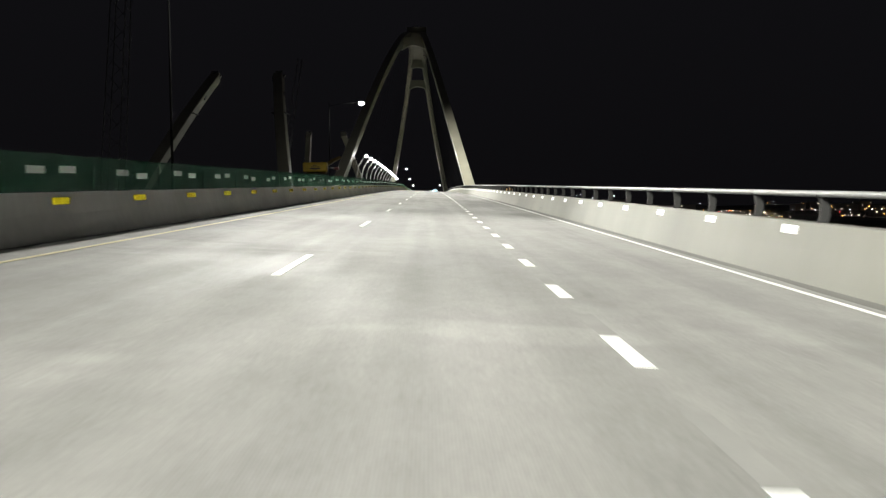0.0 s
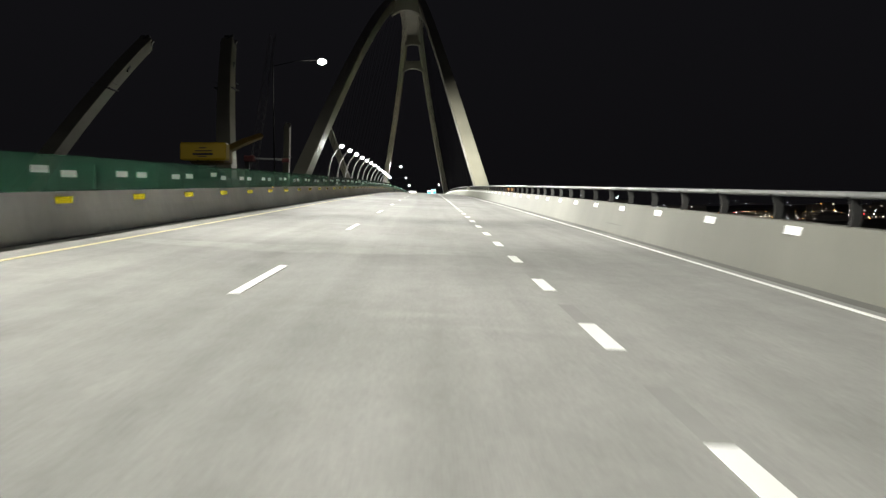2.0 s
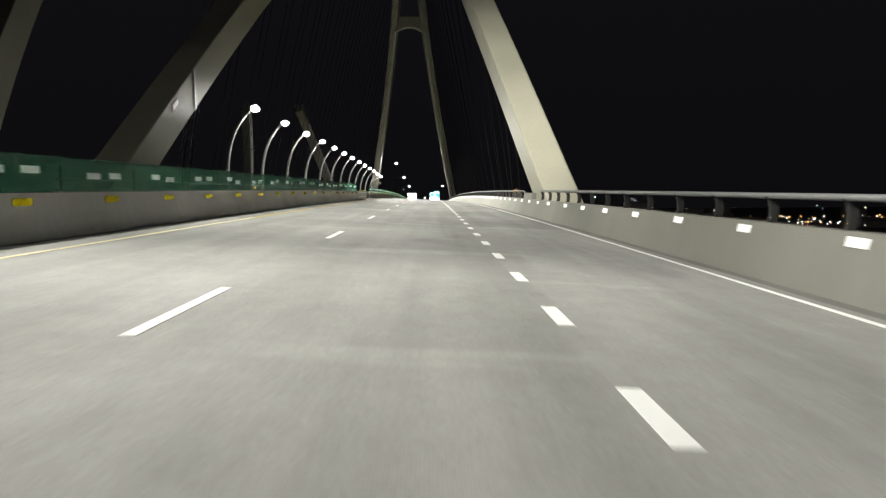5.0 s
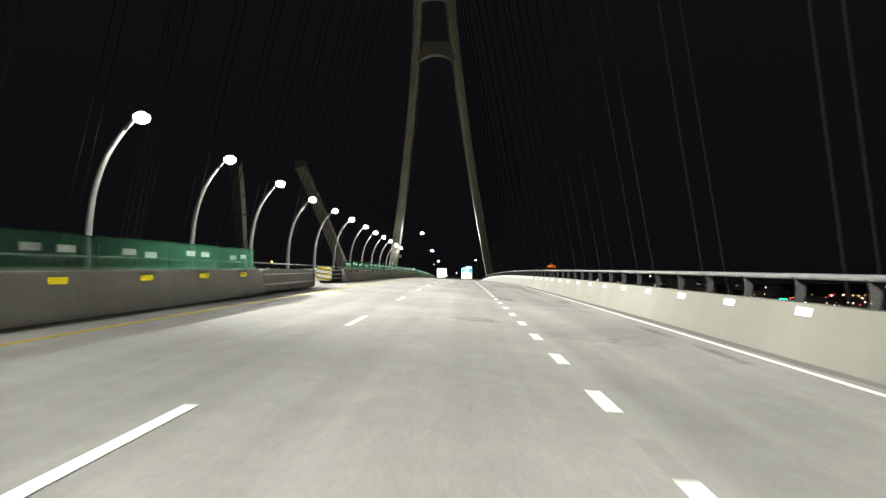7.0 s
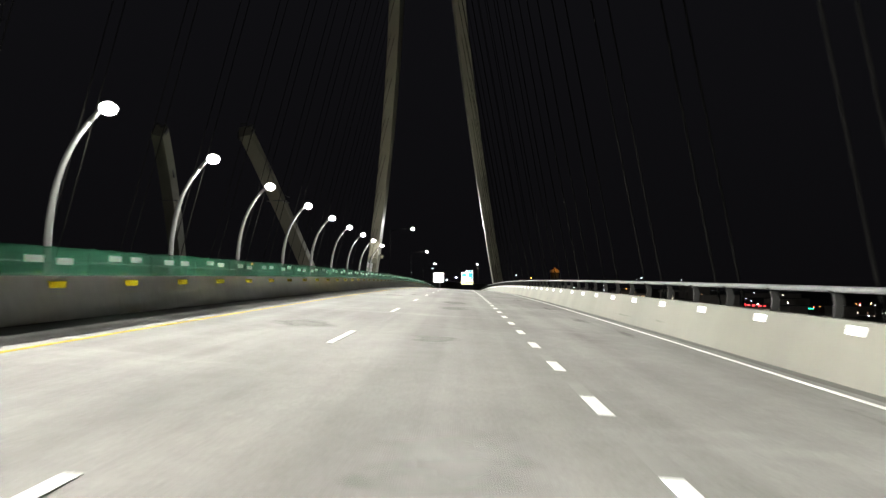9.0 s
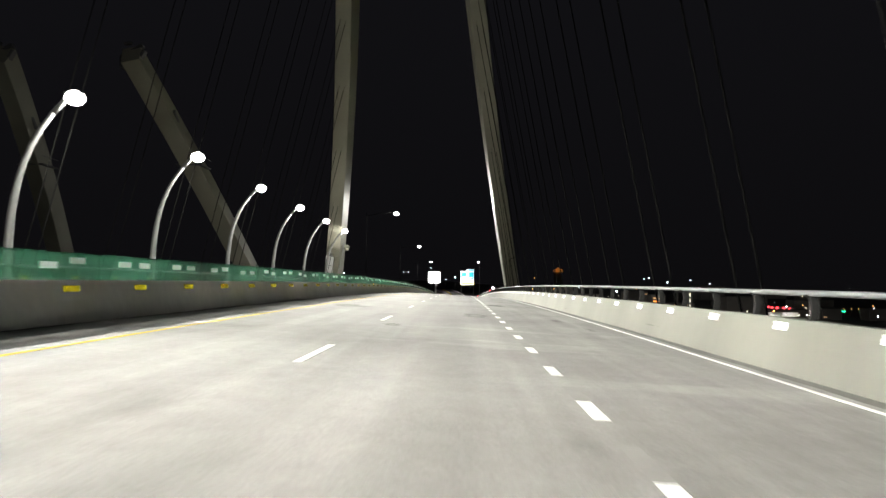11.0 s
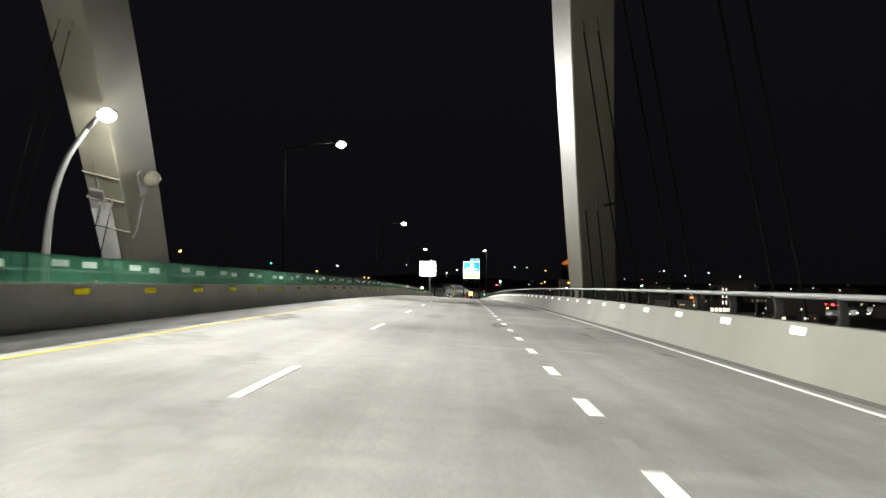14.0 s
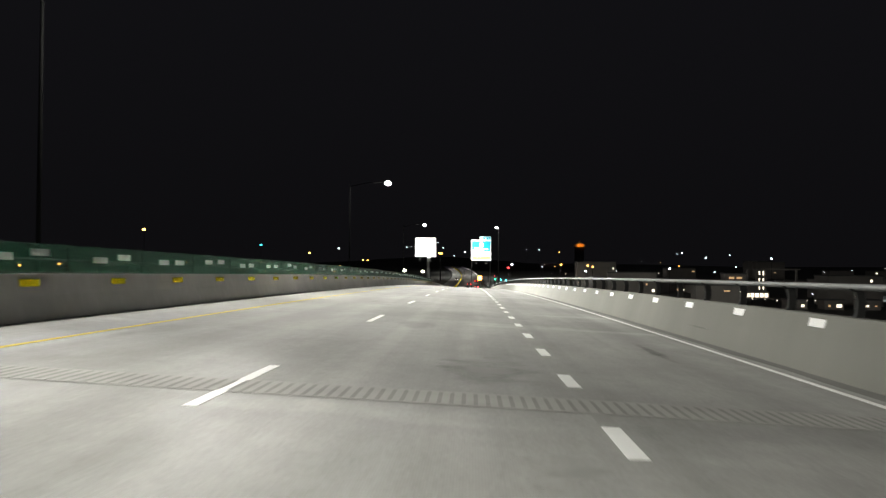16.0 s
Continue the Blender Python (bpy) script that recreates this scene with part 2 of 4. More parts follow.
# ---- ground, river and deck ----
def land_height(x, y):
    """Banks fall to the river; hills behind the far bank."""
    if y < -320:
        h = -14.0
    elif y < 470:
        h = -34.0
    elif y < 560:
        h = -34.0 + 18.0 * (y - 470) / 90
    else:
        h = -16.0
    if y > 690:
        w = max(0.0, 1 - abs(x - bend(y) + 5) / 130) ** 0.5 * min(1.0, (y - 690) / 120)
        h += w * (min(prof(min(y, 1500)), 2.0) - 1.6 - h)
    if y > 900:
        h += (26.0 * (1 - math.exp(-(y - 900) / 700.0))) * min(1.0, max(0.0, abs(x + 10) - 45) / 160.0 + (1.0 if y > 1550 else 0.0)) + 5.0 * math.sin(x * 0.004 + 1.0) * min(1, (y - 900) / 400) * min(1.0, max(0.0, abs(x + 10) - 45) / 100)
    return h


bm = bmesh.new()
xs = [-4800, -2500, -1200, -600, -350, -200, -120, -80, -50, -25, 0, 25, 50, 80, 120, 200, 350, 600, 900, 1300, 2500, 4800]
ys = [-4800, -2000, -900, -500, -330, -300, -100, 100, 300, 460, 490, 520, 550, 570, 620, 690, 740, 800, 850, 900, 950, 1000, 1060, 1120, 1180, 1250, 1320, 1400, 1500, 1600, 1900, 2300, 3200, 4800]
grid = [[bm.verts.new((x, y, land_height(x, y))) for x in xs] for y in ys]
for j in range(len(ys) - 1):
    for i in range(len(xs) - 1):
        bm.faces.new((grid[j][i], grid[j][i + 1], grid[j + 1][i + 1], grid[j + 1][i]))
ground = tagged(mesh_object("ground", bm, LAND), "dark night land with river banks and low hills", "ground", kind="structure")
bm = bmesh.new()
bmesh.ops.create_grid(bm, x_segments=1, y_segments=1, size=1, matrix=Matrix.Translation((0, 75, -27)) @ Matrix.Diagonal((4800, 430, 1, 1)))
river = tagged(mesh_object("water", bm, WATER), "black river water under the bridge at night", "river", kind="structure")

bm = bmesh.new()
rows_v, y = [], Y0
while y <= 1500.0:
    right = 6.6 if y < 640 else 7.5
    left = -19.8 if y < 640 else -14.0
    rows_v.append([bm.verts.new(at(x, y)) for x in (left, FLAT_X, 0.0, right)] + [bm.verts.new(at(x, y, -1.1)) for x in (right, left)])
    y += 5.0
for a, b in zip(rows_v, rows_v[1:]):
    for j in range(6):
        bm.faces.new((a[j], a[(j + 1) % 6], b[(j + 1) % 6], b[j]))
road = tagged(mesh_object("road", bm, DECK), "pale worn concrete bridge deck and motorway lanes", "road", kind="structure")

# ---- barriers ----
SHAPE = [(0, 0), (0.02, 0.07), (0.16, 0.50), (0.27, 0.90), (0.52, 0.90), (0.52, 0)]
MEDIAN = [(0, 0), (-0.02, 0.07), (-0.14, 0.45), (-0.23, 0.84), (-0.42, 0.84), (-0.51, 0.45), (-0.63, 0.07), (-0.65, 0)]
barrier_right = tagged(mesh_object("barrier_right", sweep(SHAPE, BAR_R, Y0, Y1), BARRIER), "smooth pale concrete bridge parapet under a steel rail", "barrier", kind="structure")
barrier_far = tagged(mesh_object("barrier_left", sweep([(-a, b) for a, b in SHAPE], BAR_FAR, 150.0, Y1), BARRIER), "pale concrete outer parapet across the opposite lanes", "barrier", kind="structure")
medians = []
for x, ya, yb in ((BAR_L, Y0, GAP0), (BAR_L2, GAP1, Y1)):
    medians.append(tagged(mesh_object("median_barrier", sweep(MEDIAN, x, ya, yb), OLD_BARRIER), "grey weathered concrete median barrier carrying a green glare screen", "barrier", kind="structure"))


def rail_along(name, x, up, ya, yb, parent):
    path = []
    y = ya
    while y <= yb:
        path.append(at(x, y, up))
        y += 5.0
    return part(name, tube(bmesh.new(), path, 0.052, 10), STEEL, parent, "round galvanised steel top rail", smooth=True)


rail_along("rail", BAR_R + 0.40, 1.37, Y0, 157.8, barrier_right)
rail_along("rail", BAR_R + 0.40, 1.37, 163.4, Y1, barrier_right)
part("rail", tube(bmesh.new(), [at(BAR_R + 0.40, y, up) for y, up in ((163.4, 1.37), (163.0, 1.36), (162.5, 1.29), (162.2, 1.20), (162.05, 1.08))], 0.052, 10), STEEL, barrier_right, "bent down end of the top rail", smooth=True)
part("raised_block", sweep([(0.266, 0.88), (0.31, 1.22), (0.34, 1.25), (0.525, 1.25), (0.525, 0.88)], BAR_R, 158.0, 162.0), BARRIER, barrier_right, "taller concrete block over the deck joint")
rail_along("rail", BAR_FAR - 0.40, 1.37, 150.0, Y1, barrier_far)


def post_mesh():
    bm = bmesh.new()
    # a curved blade that leans back from the road and comes forward under the rail
    pts = [(0.06, 0.88), (0.10, 1.0), (0.11, 1.15), (0.08, 1.30), (0.0, 1.34)]
    outer = [(a + 0.07, b) for a, b in pts]
    ring = [(-0.02, 0.88)] + [(a - 0.07, b) for a, b in pts[1:]] + [(0.02, 1.36)] + list(reversed(outer))
    front = [bm.verts.new((a, -0.03, b)) for a, b in ring]
    back = [bm.verts.new((a, 0.03, b)) for a, b in ring]
    bm.faces.new(front)
    bm.faces.new(list(reversed(back)))
    for k in range(len(ring)):
        bm.faces.new((front[k], front[(k + 1) % len(ring)], back[(k + 1) % len(ring)], back[k]))
    return mesh_of(bm, DARK_STEEL, "post")


POST = post_mesh()
y = -14.0
while y < 560:
    if not 157.5 < y < 162.6:
        shared("post", POST, barrier_right, along(BAR_R + 0.38, y))
    y += 2.6

# ---- road markings ----
def strip(name, x, wide, ya, yb, mat, label):
    bm = bmesh.new()
    n = int((yb - ya) / 5)
    line = []
    for i in range(n + 1):
        y = ya + (yb - ya) * i / n
        xc = x(y) if callable(x) else x
        line.append([bm.verts.new(at(xc + d, y, up)) for d, up in ((-wide / 2, 0.0), (-wide / 2, 0.005), (wide / 2, 0.005), (wide / 2, 0.0))])
    for a, b in zip(line, line[1:]):
        for j in range(3):
            bm.faces.new((a[j], a[j + 1], b[j + 1], b[j]))
    return part(name, bm, mat, road, label)


strip("edge_line", EDGE_R, 0.105, Y0, 640, WHITE, "solid white edge line")
def left_line(y):
    """The yellow line draws in past the gap of the median and out again."""
    return -5.66 + 0.18 * min(1.0, max(0.0, (y - 120) / 70)) - 0.13 * min(1.0, max(0.0, (y - 345) / 55))


# first stretch: headlight glare put into a paler yellow
strip("edge_line", left_line, 0.10, Y0, 140, HEADLIT, "solid yellow edge line, paled as if by headlight glare")
strip("edge_line", left_line, 0.10, 140, 640, YELLOW, "solid yellow edge line")
strip("edge_line", -8.7, 0.11, 150, 640, WHITE, "worn pale line of the opposite lanes")
strip("edge_line", -15.2, 0.12, 150, 640, WHITE, "solid white edge line of the opposite lanes")
GUTTER = material("dark_gutter", (0.13, 0.128, 0.115), 0.9, bump=0.3, scale=1.2, vary=0.4, fine=9, stretch=(1, 0.3, 1))


def gutter(x_wall, x_road, ya, yb):
    """Dark strip along the foot of a barrier, ragged on the road's side."""
    bm = bmesh.new()
    n = int((yb - ya) / 1.5)
    line = []
    for i in range(n + 1):
        y = ya + (yb - ya) * i / n
        d = 0.10 * noise.noise(Vector((y * 0.3, x_wall, 0))) + 0.08 * noise.noise(Vector((y * 1.1, x_wall, 3)))
        line.append([bm.verts.new(at(x_wall, y, 0.003)), bm.verts.new(at(x_road + d, y, 0.003))])
    for a, b in zip(line, line[1:]):
        bm.faces.new((a[0], a[1], b[1], b[0]))
    return part("gutter_strip", bm, GUTTER, road, "dark ragged strip along the barrier's foot")


gutter(BAR_R + 0.02, BAR_R - 0.30, -40, 560)
gutter(BAR_L - 0.02, BAR_L + 0.30, -40, GAP0)
gutter(BAR_L2 - 0.02, BAR_L2 + 0.07, GAP1, 560)
DASH = mesh_of(boxed((0.125, 3.05, 0.006), bevel=0.0015), WHITE, "lane_dash")
DOT = mesh_of(boxed((0.165, 1.22, 0.006), bevel=0.0015), WHITE, "lane_dot")
for i in range(-3, 52):
    yy = 9.15 + 1.525 + 12.192 * i
    if yy < 636:
        shared("lane_dash", DASH, road, on_road(DASH_X, yy, 0.004))
for i in range(-10, 150):
    yy = 3.83 + 3.658 * i
    shared("lane_dot", DOT, road, on_road(DOT_X, yy, 0.004))

CONTRAST = material("worn_contrast_paint", (0.258, 0.256, 0.242), 0.9, bump=0.1, scale=1.0, vary=0.3, fine=20, spec=0.1)
mark_bm = bmesh.new()
bmesh.ops.create_grid(mark_bm, x_segments=1, y_segments=1, size=1.0, matrix=Matrix.Diagonal((0.085, 0.6, 1, 1)))
MARK = mesh_of(mark_bm, CONTRAST, "contrast_mark")
for i in range(-5, 112):
    shared("contrast_mark", MARK, road, on_road(DOT_X, 3.83 + 3.658 * i + 1.25, 0.0045))


# ---- pale patches, stains and scuffs ----
def patch_material(name, colour, strength):
    """A soft, broken patch that fades out from its middle."""
    m = material(name, colour, 0.9, scale=1.0, vary=0.3, fine=12, spec=0.1)
    n, l = m.node_tree.nodes, m.node_tree.links
    tc, gr, ns = n.new("ShaderNodeTexCoord"), n.new("ShaderNodeVectorMath"), n.new("ShaderNodeTexNoise")
    gr.operation = "LENGTH"
    l.new(tc.outputs["Object"], gr.inputs[0])
    geo = n.new("ShaderNodeNewGeometry")
    ns.inputs["Scale"].default_value, ns.inputs["Detail"].default_value = 1.6, 5.0
    l.new(geo.outputs["Position"], ns.inputs["Vector"])
    add, rng = n.new("ShaderNodeMath"), n.new("ShaderNodeMapRange")
    add.operation, add.inputs[1].default_value = "MULTIPLY_ADD", 1.3
    l.new(ns.outputs["Fac"], add.inputs[0])
    l.new(gr.outputs["Value"], add.inputs[2])
    rng.interpolation_type = "SMOOTHSTEP"
    for k, v in (("From Min", 0.75), ("From Max", 1.45), ("To Min", strength), ("To Max", 0.0)):
        rng.inputs[k].default_value = v
    l.new(add.outputs[0], rng.inputs["Value"])
    mix, clear = n.new("ShaderNodeMixShader"), n.new("ShaderNodeBsdfTransparent")
    l.new(rng.outputs[0], mix.inputs[0])
    l.new(clear.outputs[0], mix.inputs[1])
    l.new(n["Principled BSDF"].outputs[0], mix.inputs[2])
    l.new(mix.outputs[0], n["Material Output"].inputs["Surface"])
    return m


def unit_patch(mat, name):
    bm = bmesh.new()
    bmesh.ops.create_grid(bm, x_segments=2, y_segments=2, size=1.0)
    return mesh_of(bm, mat, name)


PALE_PATCH = unit_patch(patch_material("pale_road_patch", (0.40, 0.396, 0.375), 0.5), "pale_patch")
DARK_STAIN = unit_patch(patch_material("dark_road_stain", (0.15, 0.148, 0.14), 0.32), "dark_stain")
SCUFF = unit_patch(patch_material("tyre_scuff", (0.05, 0.049, 0.044), 0.22), "tyre_scuff")


def road_patch(me, x, y, half_wide, half_long, turn=0.0):
    shared(me.name, me, road, on_road(x, y, 0.0042) @ Matrix.Rotation(turn, 4, "Z") @ Matrix.Diagonal((half_wide, half_long, 1, 1)))


def scuff(y, z, half_long, half_high):
    turn = Matrix.Rotation(radians(-72), 4, "Y")
    shared("tyre_scuff", SCUFF, barrier_right, along(BAR_R + 0.02 + 0.33 * (z - 0.07) - 0.006, y, z) @ turn @ Matrix.Diagonal((half_high, half_long, 1, 1)))


for x, y, w, d in ((-5.0, 376.5, 1.5, 0.5), (-3.9, 377.6, 1.6, 0.45), (-5.4, 392.0, 1.3, 0.6), (-2.6, 383.0, 1.4, 0.6), (-4.8, 356.8, 1.0, 2.2), (-2.1, 348.7, 0.8, 2.0), (-4.2, 347.1, 0.9, 2.4), (-5.1, 366.4, 0.8, 3.0), (-3.3, 233.0, 1.0, 2.2), (-4.3, 300.0, 1.2, 2.4), (-3.6, 262.0, 1.1, 2.0)):
    road_patch(PALE_PATCH, x, y, w, d, 0.06)
random.seed(23)
for i in range(18):
    y = 175 + 13.5 * i + random.uniform(-5, 5)
    road_patch(PALE_PATCH, random.uniform(-4.8, 3.8), y, random.uniform(0.3, 1.0), random.uniform(1.2, 4.0), random.uniform(-0.1, 0.1))
    road_patch(DARK_STAIN, random.choice((3.7, 4.1, 4.4, 4.5)), y + random.uniform(-6, 6), random.uniform(0.12, 0.45), random.uniform(1.0, 3.2), random.uniform(-0.06, 0.06))
for y, z, d in ((379.5, 0.26, 1.6), (371.6, 0.22, 0.9), (243.0, 0.24, 1.4), (238.0, 0.30, 0.7), (330.0, 0.25, 1.2), (352.0, 0.40, 0.5), (402.0, 0.55, 0.5), (268.0, 0.22, 1.1), (290.0, 0.30, 0.8), (120.0, 0.24, 1.0), (62.0, 0.28, 1.3), (30.0, 0.22, 0.8), (200.0, 0.25, 1.2), (222.0, 0.2, 0.7), (412.0, 0.3, 1.0), (309.0, 0.2, 0.9)):
    scuff(y, z, 1.6 * d, 0.035)

# ---- reflectors ----
PLATE_W = mesh_of(boxed((0.020, 0.54, 0.140), bevel=0.004), REF_W, "reflector")
PLATE_Y = mesh_of(boxed((0.030, 0.50, 0.130), bevel=0.004), SHEET_Y, "reflector")
LEAN = Matrix.Rotation(0.26, 4, "Y")
for start, pitch, ya, yb in ((3.44, 3.86, -20, 150), (0.205, 3.774, 150, 260), (0.388, 3.786, 260, 520)):
    y = start + pitch * math.ceil((ya - start) / pitch)
    while y < yb:
        shared("reflector", PLATE_W, barrier_right, along(BAR_R + 0.222, y, 0.78) @ LEAN @ Matrix.Rotation(0.09, 4, "Z"))
        y += pitch
SEGMENTS = ((0, BAR_L, -14.5, 3.923, 191.5), (1, BAR_L2, 219.662, 3.462, 318), (1, BAR_L2, 320.07, 3.512, 357), (1, BAR_L2, 358.7, 3.60, 400), (1, BAR_L2, 402.9, 3.65, 556))
for k, x, start, pitch, yb in SEGMENTS:
    y = start
    while y < yb:
        shared("reflector", PLATE_Y, medians[k], along(x - 0.146, y, 0.68) @ Matrix.Rotation(-0.19, 4, "Z") @ Matrix.Rotation(0.015, 4, "Y"))
        y += pitch

# ---- green glare screen on the median barrier ----
def screen_panel_mesh():
    bm = bmesh.new()
    box(bm, (0.03, 1.0, 0.55), bevel=0.004)
    box(bm, (0.045, 1.0, 0.03), Matrix.Translation((0, 0, 0.26)))
    return mesh_of(bm, GREEN, "screen_panel")


PANEL = screen_panel_mesh()
PATCH_ME = mesh_of(boxed((0.012, 0.66, 0.13), bevel=0.004), PATCH, "patch")
porous(PATCH, 0.06)
GREEN_POST = material("green_painted_post", (0.008, 0.03, 0.018), 0.7, scale=1, vary=0.2)
SCREEN_POST = mesh_of(boxed((0.04, 0.04, 0.50), bevel=0.008), GREEN_POST, "screen_post")
random.seed(4)
screens = [empty("glare_screen", Matrix(), "green plastic glare screen panels with pale patches on the barrier", "screen") for k in range(2)]
for k, x, start, pitch, yb in SEGMENTS:
    tall = 1.2 if k == 0 else 1.0
    y = start
    while y < yb:
        shared("screen_panel", PANEL, screens[k], along(x - 0.325, y, 0.845 + 0.275 * tall) @ Matrix.Rotation(random.uniform(-0.004, 0.004), 4, "X") @ Matrix.Diagonal((1, pitch - 0.03, tall, 1)))
        shared("screen_post", SCREEN_POST, screens[k], along(x - 0.36, y - pitch / 2, 1.10))
        for d in (-0.6, 0.6):
            shared("patch", PATCH_ME, screens[k], along(x - 0.295, y + d + random.uniform(-0.05, 0.05), 1.18 + 0.1 * (tall - 1) + random.uniform(-0.06, 0.06)))
        y += pitch

# ---- the arch, and the stubs of its unfinished twin ----
def arch_point(side, u):
    """Centre of a rib where u runs from -1 (near foot) to 1 (far foot)."""
    z = ARCH_H * (1 - abs(u) ** 1.975)
    h = z / ARCH_H
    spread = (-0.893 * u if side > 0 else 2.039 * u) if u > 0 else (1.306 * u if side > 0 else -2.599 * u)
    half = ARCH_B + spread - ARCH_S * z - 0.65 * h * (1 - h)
    return Vector((ARCH_X + side * half, ARCH_Y + u * (ARCH_FAR if u > 0 else ARCH_NEAR), z))


def stub_point(side, u):
    """Centre of a rib of the second arch, of which only the feet stand."""
    z = STUB_H * (1 - u * u)
    half = 14.4 if side < 0 < u else 15.5 + (0.7 * u * u if u > 0 else 0.0)
    return Vector((STUB_X + side * (half - STUB_S * z), STUB_Y + u * STUB_A, z))


def rib_mesh(point, side, ua, ub, n, wide, deep):
    """A box rib with chamfered corners along point(side, u); wide and deep at the crown and at the foot."""
    bm = bmesh.new()
    flat = Vector((1, 0, side * ARCH_S)).normalized()
    rings = []
    for i in range(n + 1):
        u = ua + (ub - ua) * i / n
        t = (point(side, u + 0.001) - point(side, u - 0.001)).normalized()
        up = flat.cross(t).normalized()
        if up.z < 0:
            up = -up
        d = deep[0] + (deep[1] - deep[0]) * u * u
        w, c = (wide[0] + (wide[1] - wide[0]) * u * u) / 2, 0.07
        sec = [(-w + c, -d / 2), (w - c, -d / 2), (w, -d / 2 + c), (w, d / 2 - c), (w - c, d / 2), (-w + c, d / 2), (-w, d / 2 - c), (-w, -d / 2 + c)]
        rings.append([bm.verts.new(point(side, u) + flat * a + up * b) for a, b in sec])
    for a, b in zip(rings, rings[1:]):
        for j in range(8):
            bm.faces.new((a[j], a[(j + 1) % 8], b[(j + 1) % 8], b[j]))
    bm.faces.new(rings[0])
    bm.faces.new(list(reversed(rings[-1])))
    return bm


arch = empty("arch", Matrix(), "cream-painted steel basket-handle arch rising beside the deck", "bridge arch")
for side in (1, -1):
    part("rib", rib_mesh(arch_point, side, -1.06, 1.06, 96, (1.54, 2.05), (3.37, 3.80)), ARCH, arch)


def strut(u, top, low, rise, deep=1.0, over=0.0, name="strut"):
    """A cross piece between the ribs: top and low over their centre line, its underside arched by rise."""
    a, b = arch_point(-1, u), arch_point(1, u)
    mid, half = (a.x + b.x) / 2, (b.x - a.x) / 2 + over
    bm = bmesh.new()
    n = 12
    rings = []
    for i in range(n + 1):
        f = -1 + 2 * i / n
        under = low + rise * (1 - f * f)
        rings.append([bm.verts.new((mid + f * half, a.y + dy, a.z + dz)) for dy, dz in ((-deep, under), (deep, under), (deep, top), (-deep, top))])
    for p, q in zip(rings, rings[1:]):
        for j in range(4):
            bm.faces.new((p[j], p[(j + 1) % 4], q[(j + 1) % 4], q[j]))
    bm.faces.new(rings[0])
    bm.faces.new(list(reversed(rings[-1])))
    return part(name, bm, ARCH, arch)


for s in (-1, 1):
    strut(s * 0.364, 1.0, -2.9, 1.4)
    strut(s * 0.19, 1.2, -2.9, 0.5)
strut(0.0, 1.75, -1.7, 0.0, 20.0, 1.25, "crown_plate")
crown = arch_point(1, 0.0).z + 1.75
for dx, dy in ((-0.9, -18.0), (0.9, -18.0), (-0.9, -12.0), (0.9, -12.0)):
    part("crown_fitting", boxed((0.45, 0.5, 0.9), Matrix.Translation((ARCH_X + dx, ARCH_Y + dy, crown + 0.42)), 0.06), POLE, arch, "small pale fitting on the crown")

for end in (-1, 1):
    for side in (1, -1):
        ob = empty("arch_stub", Matrix(), "unfinished cream steel arch rib of the second bridge, standing free", "arch rib", "unfinished arch ribs")
        ua, ub = (-1.05, -0.70) if end < 0 else (0.70, 1.05)
        part("rib", rib_mesh(stub_point, side, ua, ub, 14, (2.0, 2.5), (2.2, 3.1)), ARCH, ob)
        q = stub_point(side, 0.775 * end)
        part("splice_collar", boxed((2.5, 2.9, 0.5), Matrix.Translation(q) @ Matrix.Rotation(end * -0.72, 4, "X"), 0.05), CRANE_D, ob, "dark splice collar")
        tip = stub_point(side, 0.705 * end)
        for k, (dx, dy, dz, s) in enumerate(((-1.3, 0.2, -0.4, 1.0), (1.2, -0.3, 0.3, 0.8), (0.4, 0.4, 1.3, 0.9), (-0.5, -0.4, 1.7, 0.6))):
            part("lifting_lug", boxed((0.5 * s, 1.1 * s, 1.6 * s), Matrix.Translation(tip + Vector((dx, dy * end, dz))) @ Matrix.Rotation(0.5 * k, 4, "Y"), 0.05), CRANE_D, ob)

# ---- hangers ----
HANGER_Y = [384.6 - 8.25 * i for i in range(26)]
for yh in HANGER_Y:
    u = (yh - ARCH_Y) / (ARCH_FAR if yh > ARCH_Y else ARCH_NEAR)
    for side in (1, -1):
        top = arch_point(side, u)
        low = at(BAR_R + 1.7, yh, 0.1) if side > 0 else at(BAR_FAR - 3.2, yh, 0.1)
        way = (low - top).normalized()
        slope = abs(arch_point(side, u + 0.002).z - arch_point(side, u - 0.002).z) / abs(arch_point(side, u + 0.002).y - arch_point(side, u - 0.002).y)
        under = (1.69 + 0.21 * u * u) * math.hypot(1, slope)
        for d in (-0.3, 0.3):
            o = Vector((d, 0, 0))
            part("hanger", tube(bmesh.new(), [low + o, top + o + way * (under + 0.2)], 0.03, 6), CABLE, arch)
            part("anchor", tube(bmesh.new(), [top + o + way * (under + 0.5), top + o + way * (under - 0.3)], [0.045, 0.07], 8), ARCH, arch)


# ---- lamps ----
def beam(p, power, aim, cone, blend, colour=LAMP_COLOUR):
    """Light of a lamp's optic, thrown towards aim."""
    data = bpy.data.lights.new("lamp_light", "SPOT")
    data.energy, data.color = power, colour
    data.spot_size, data.spot_blend, data.shadow_soft_size = radians(cone), blend, 0.03
    ob = new("lamp_light", data)
    ob.matrix_basis = look(p, p + Vector(aim))
    return ob


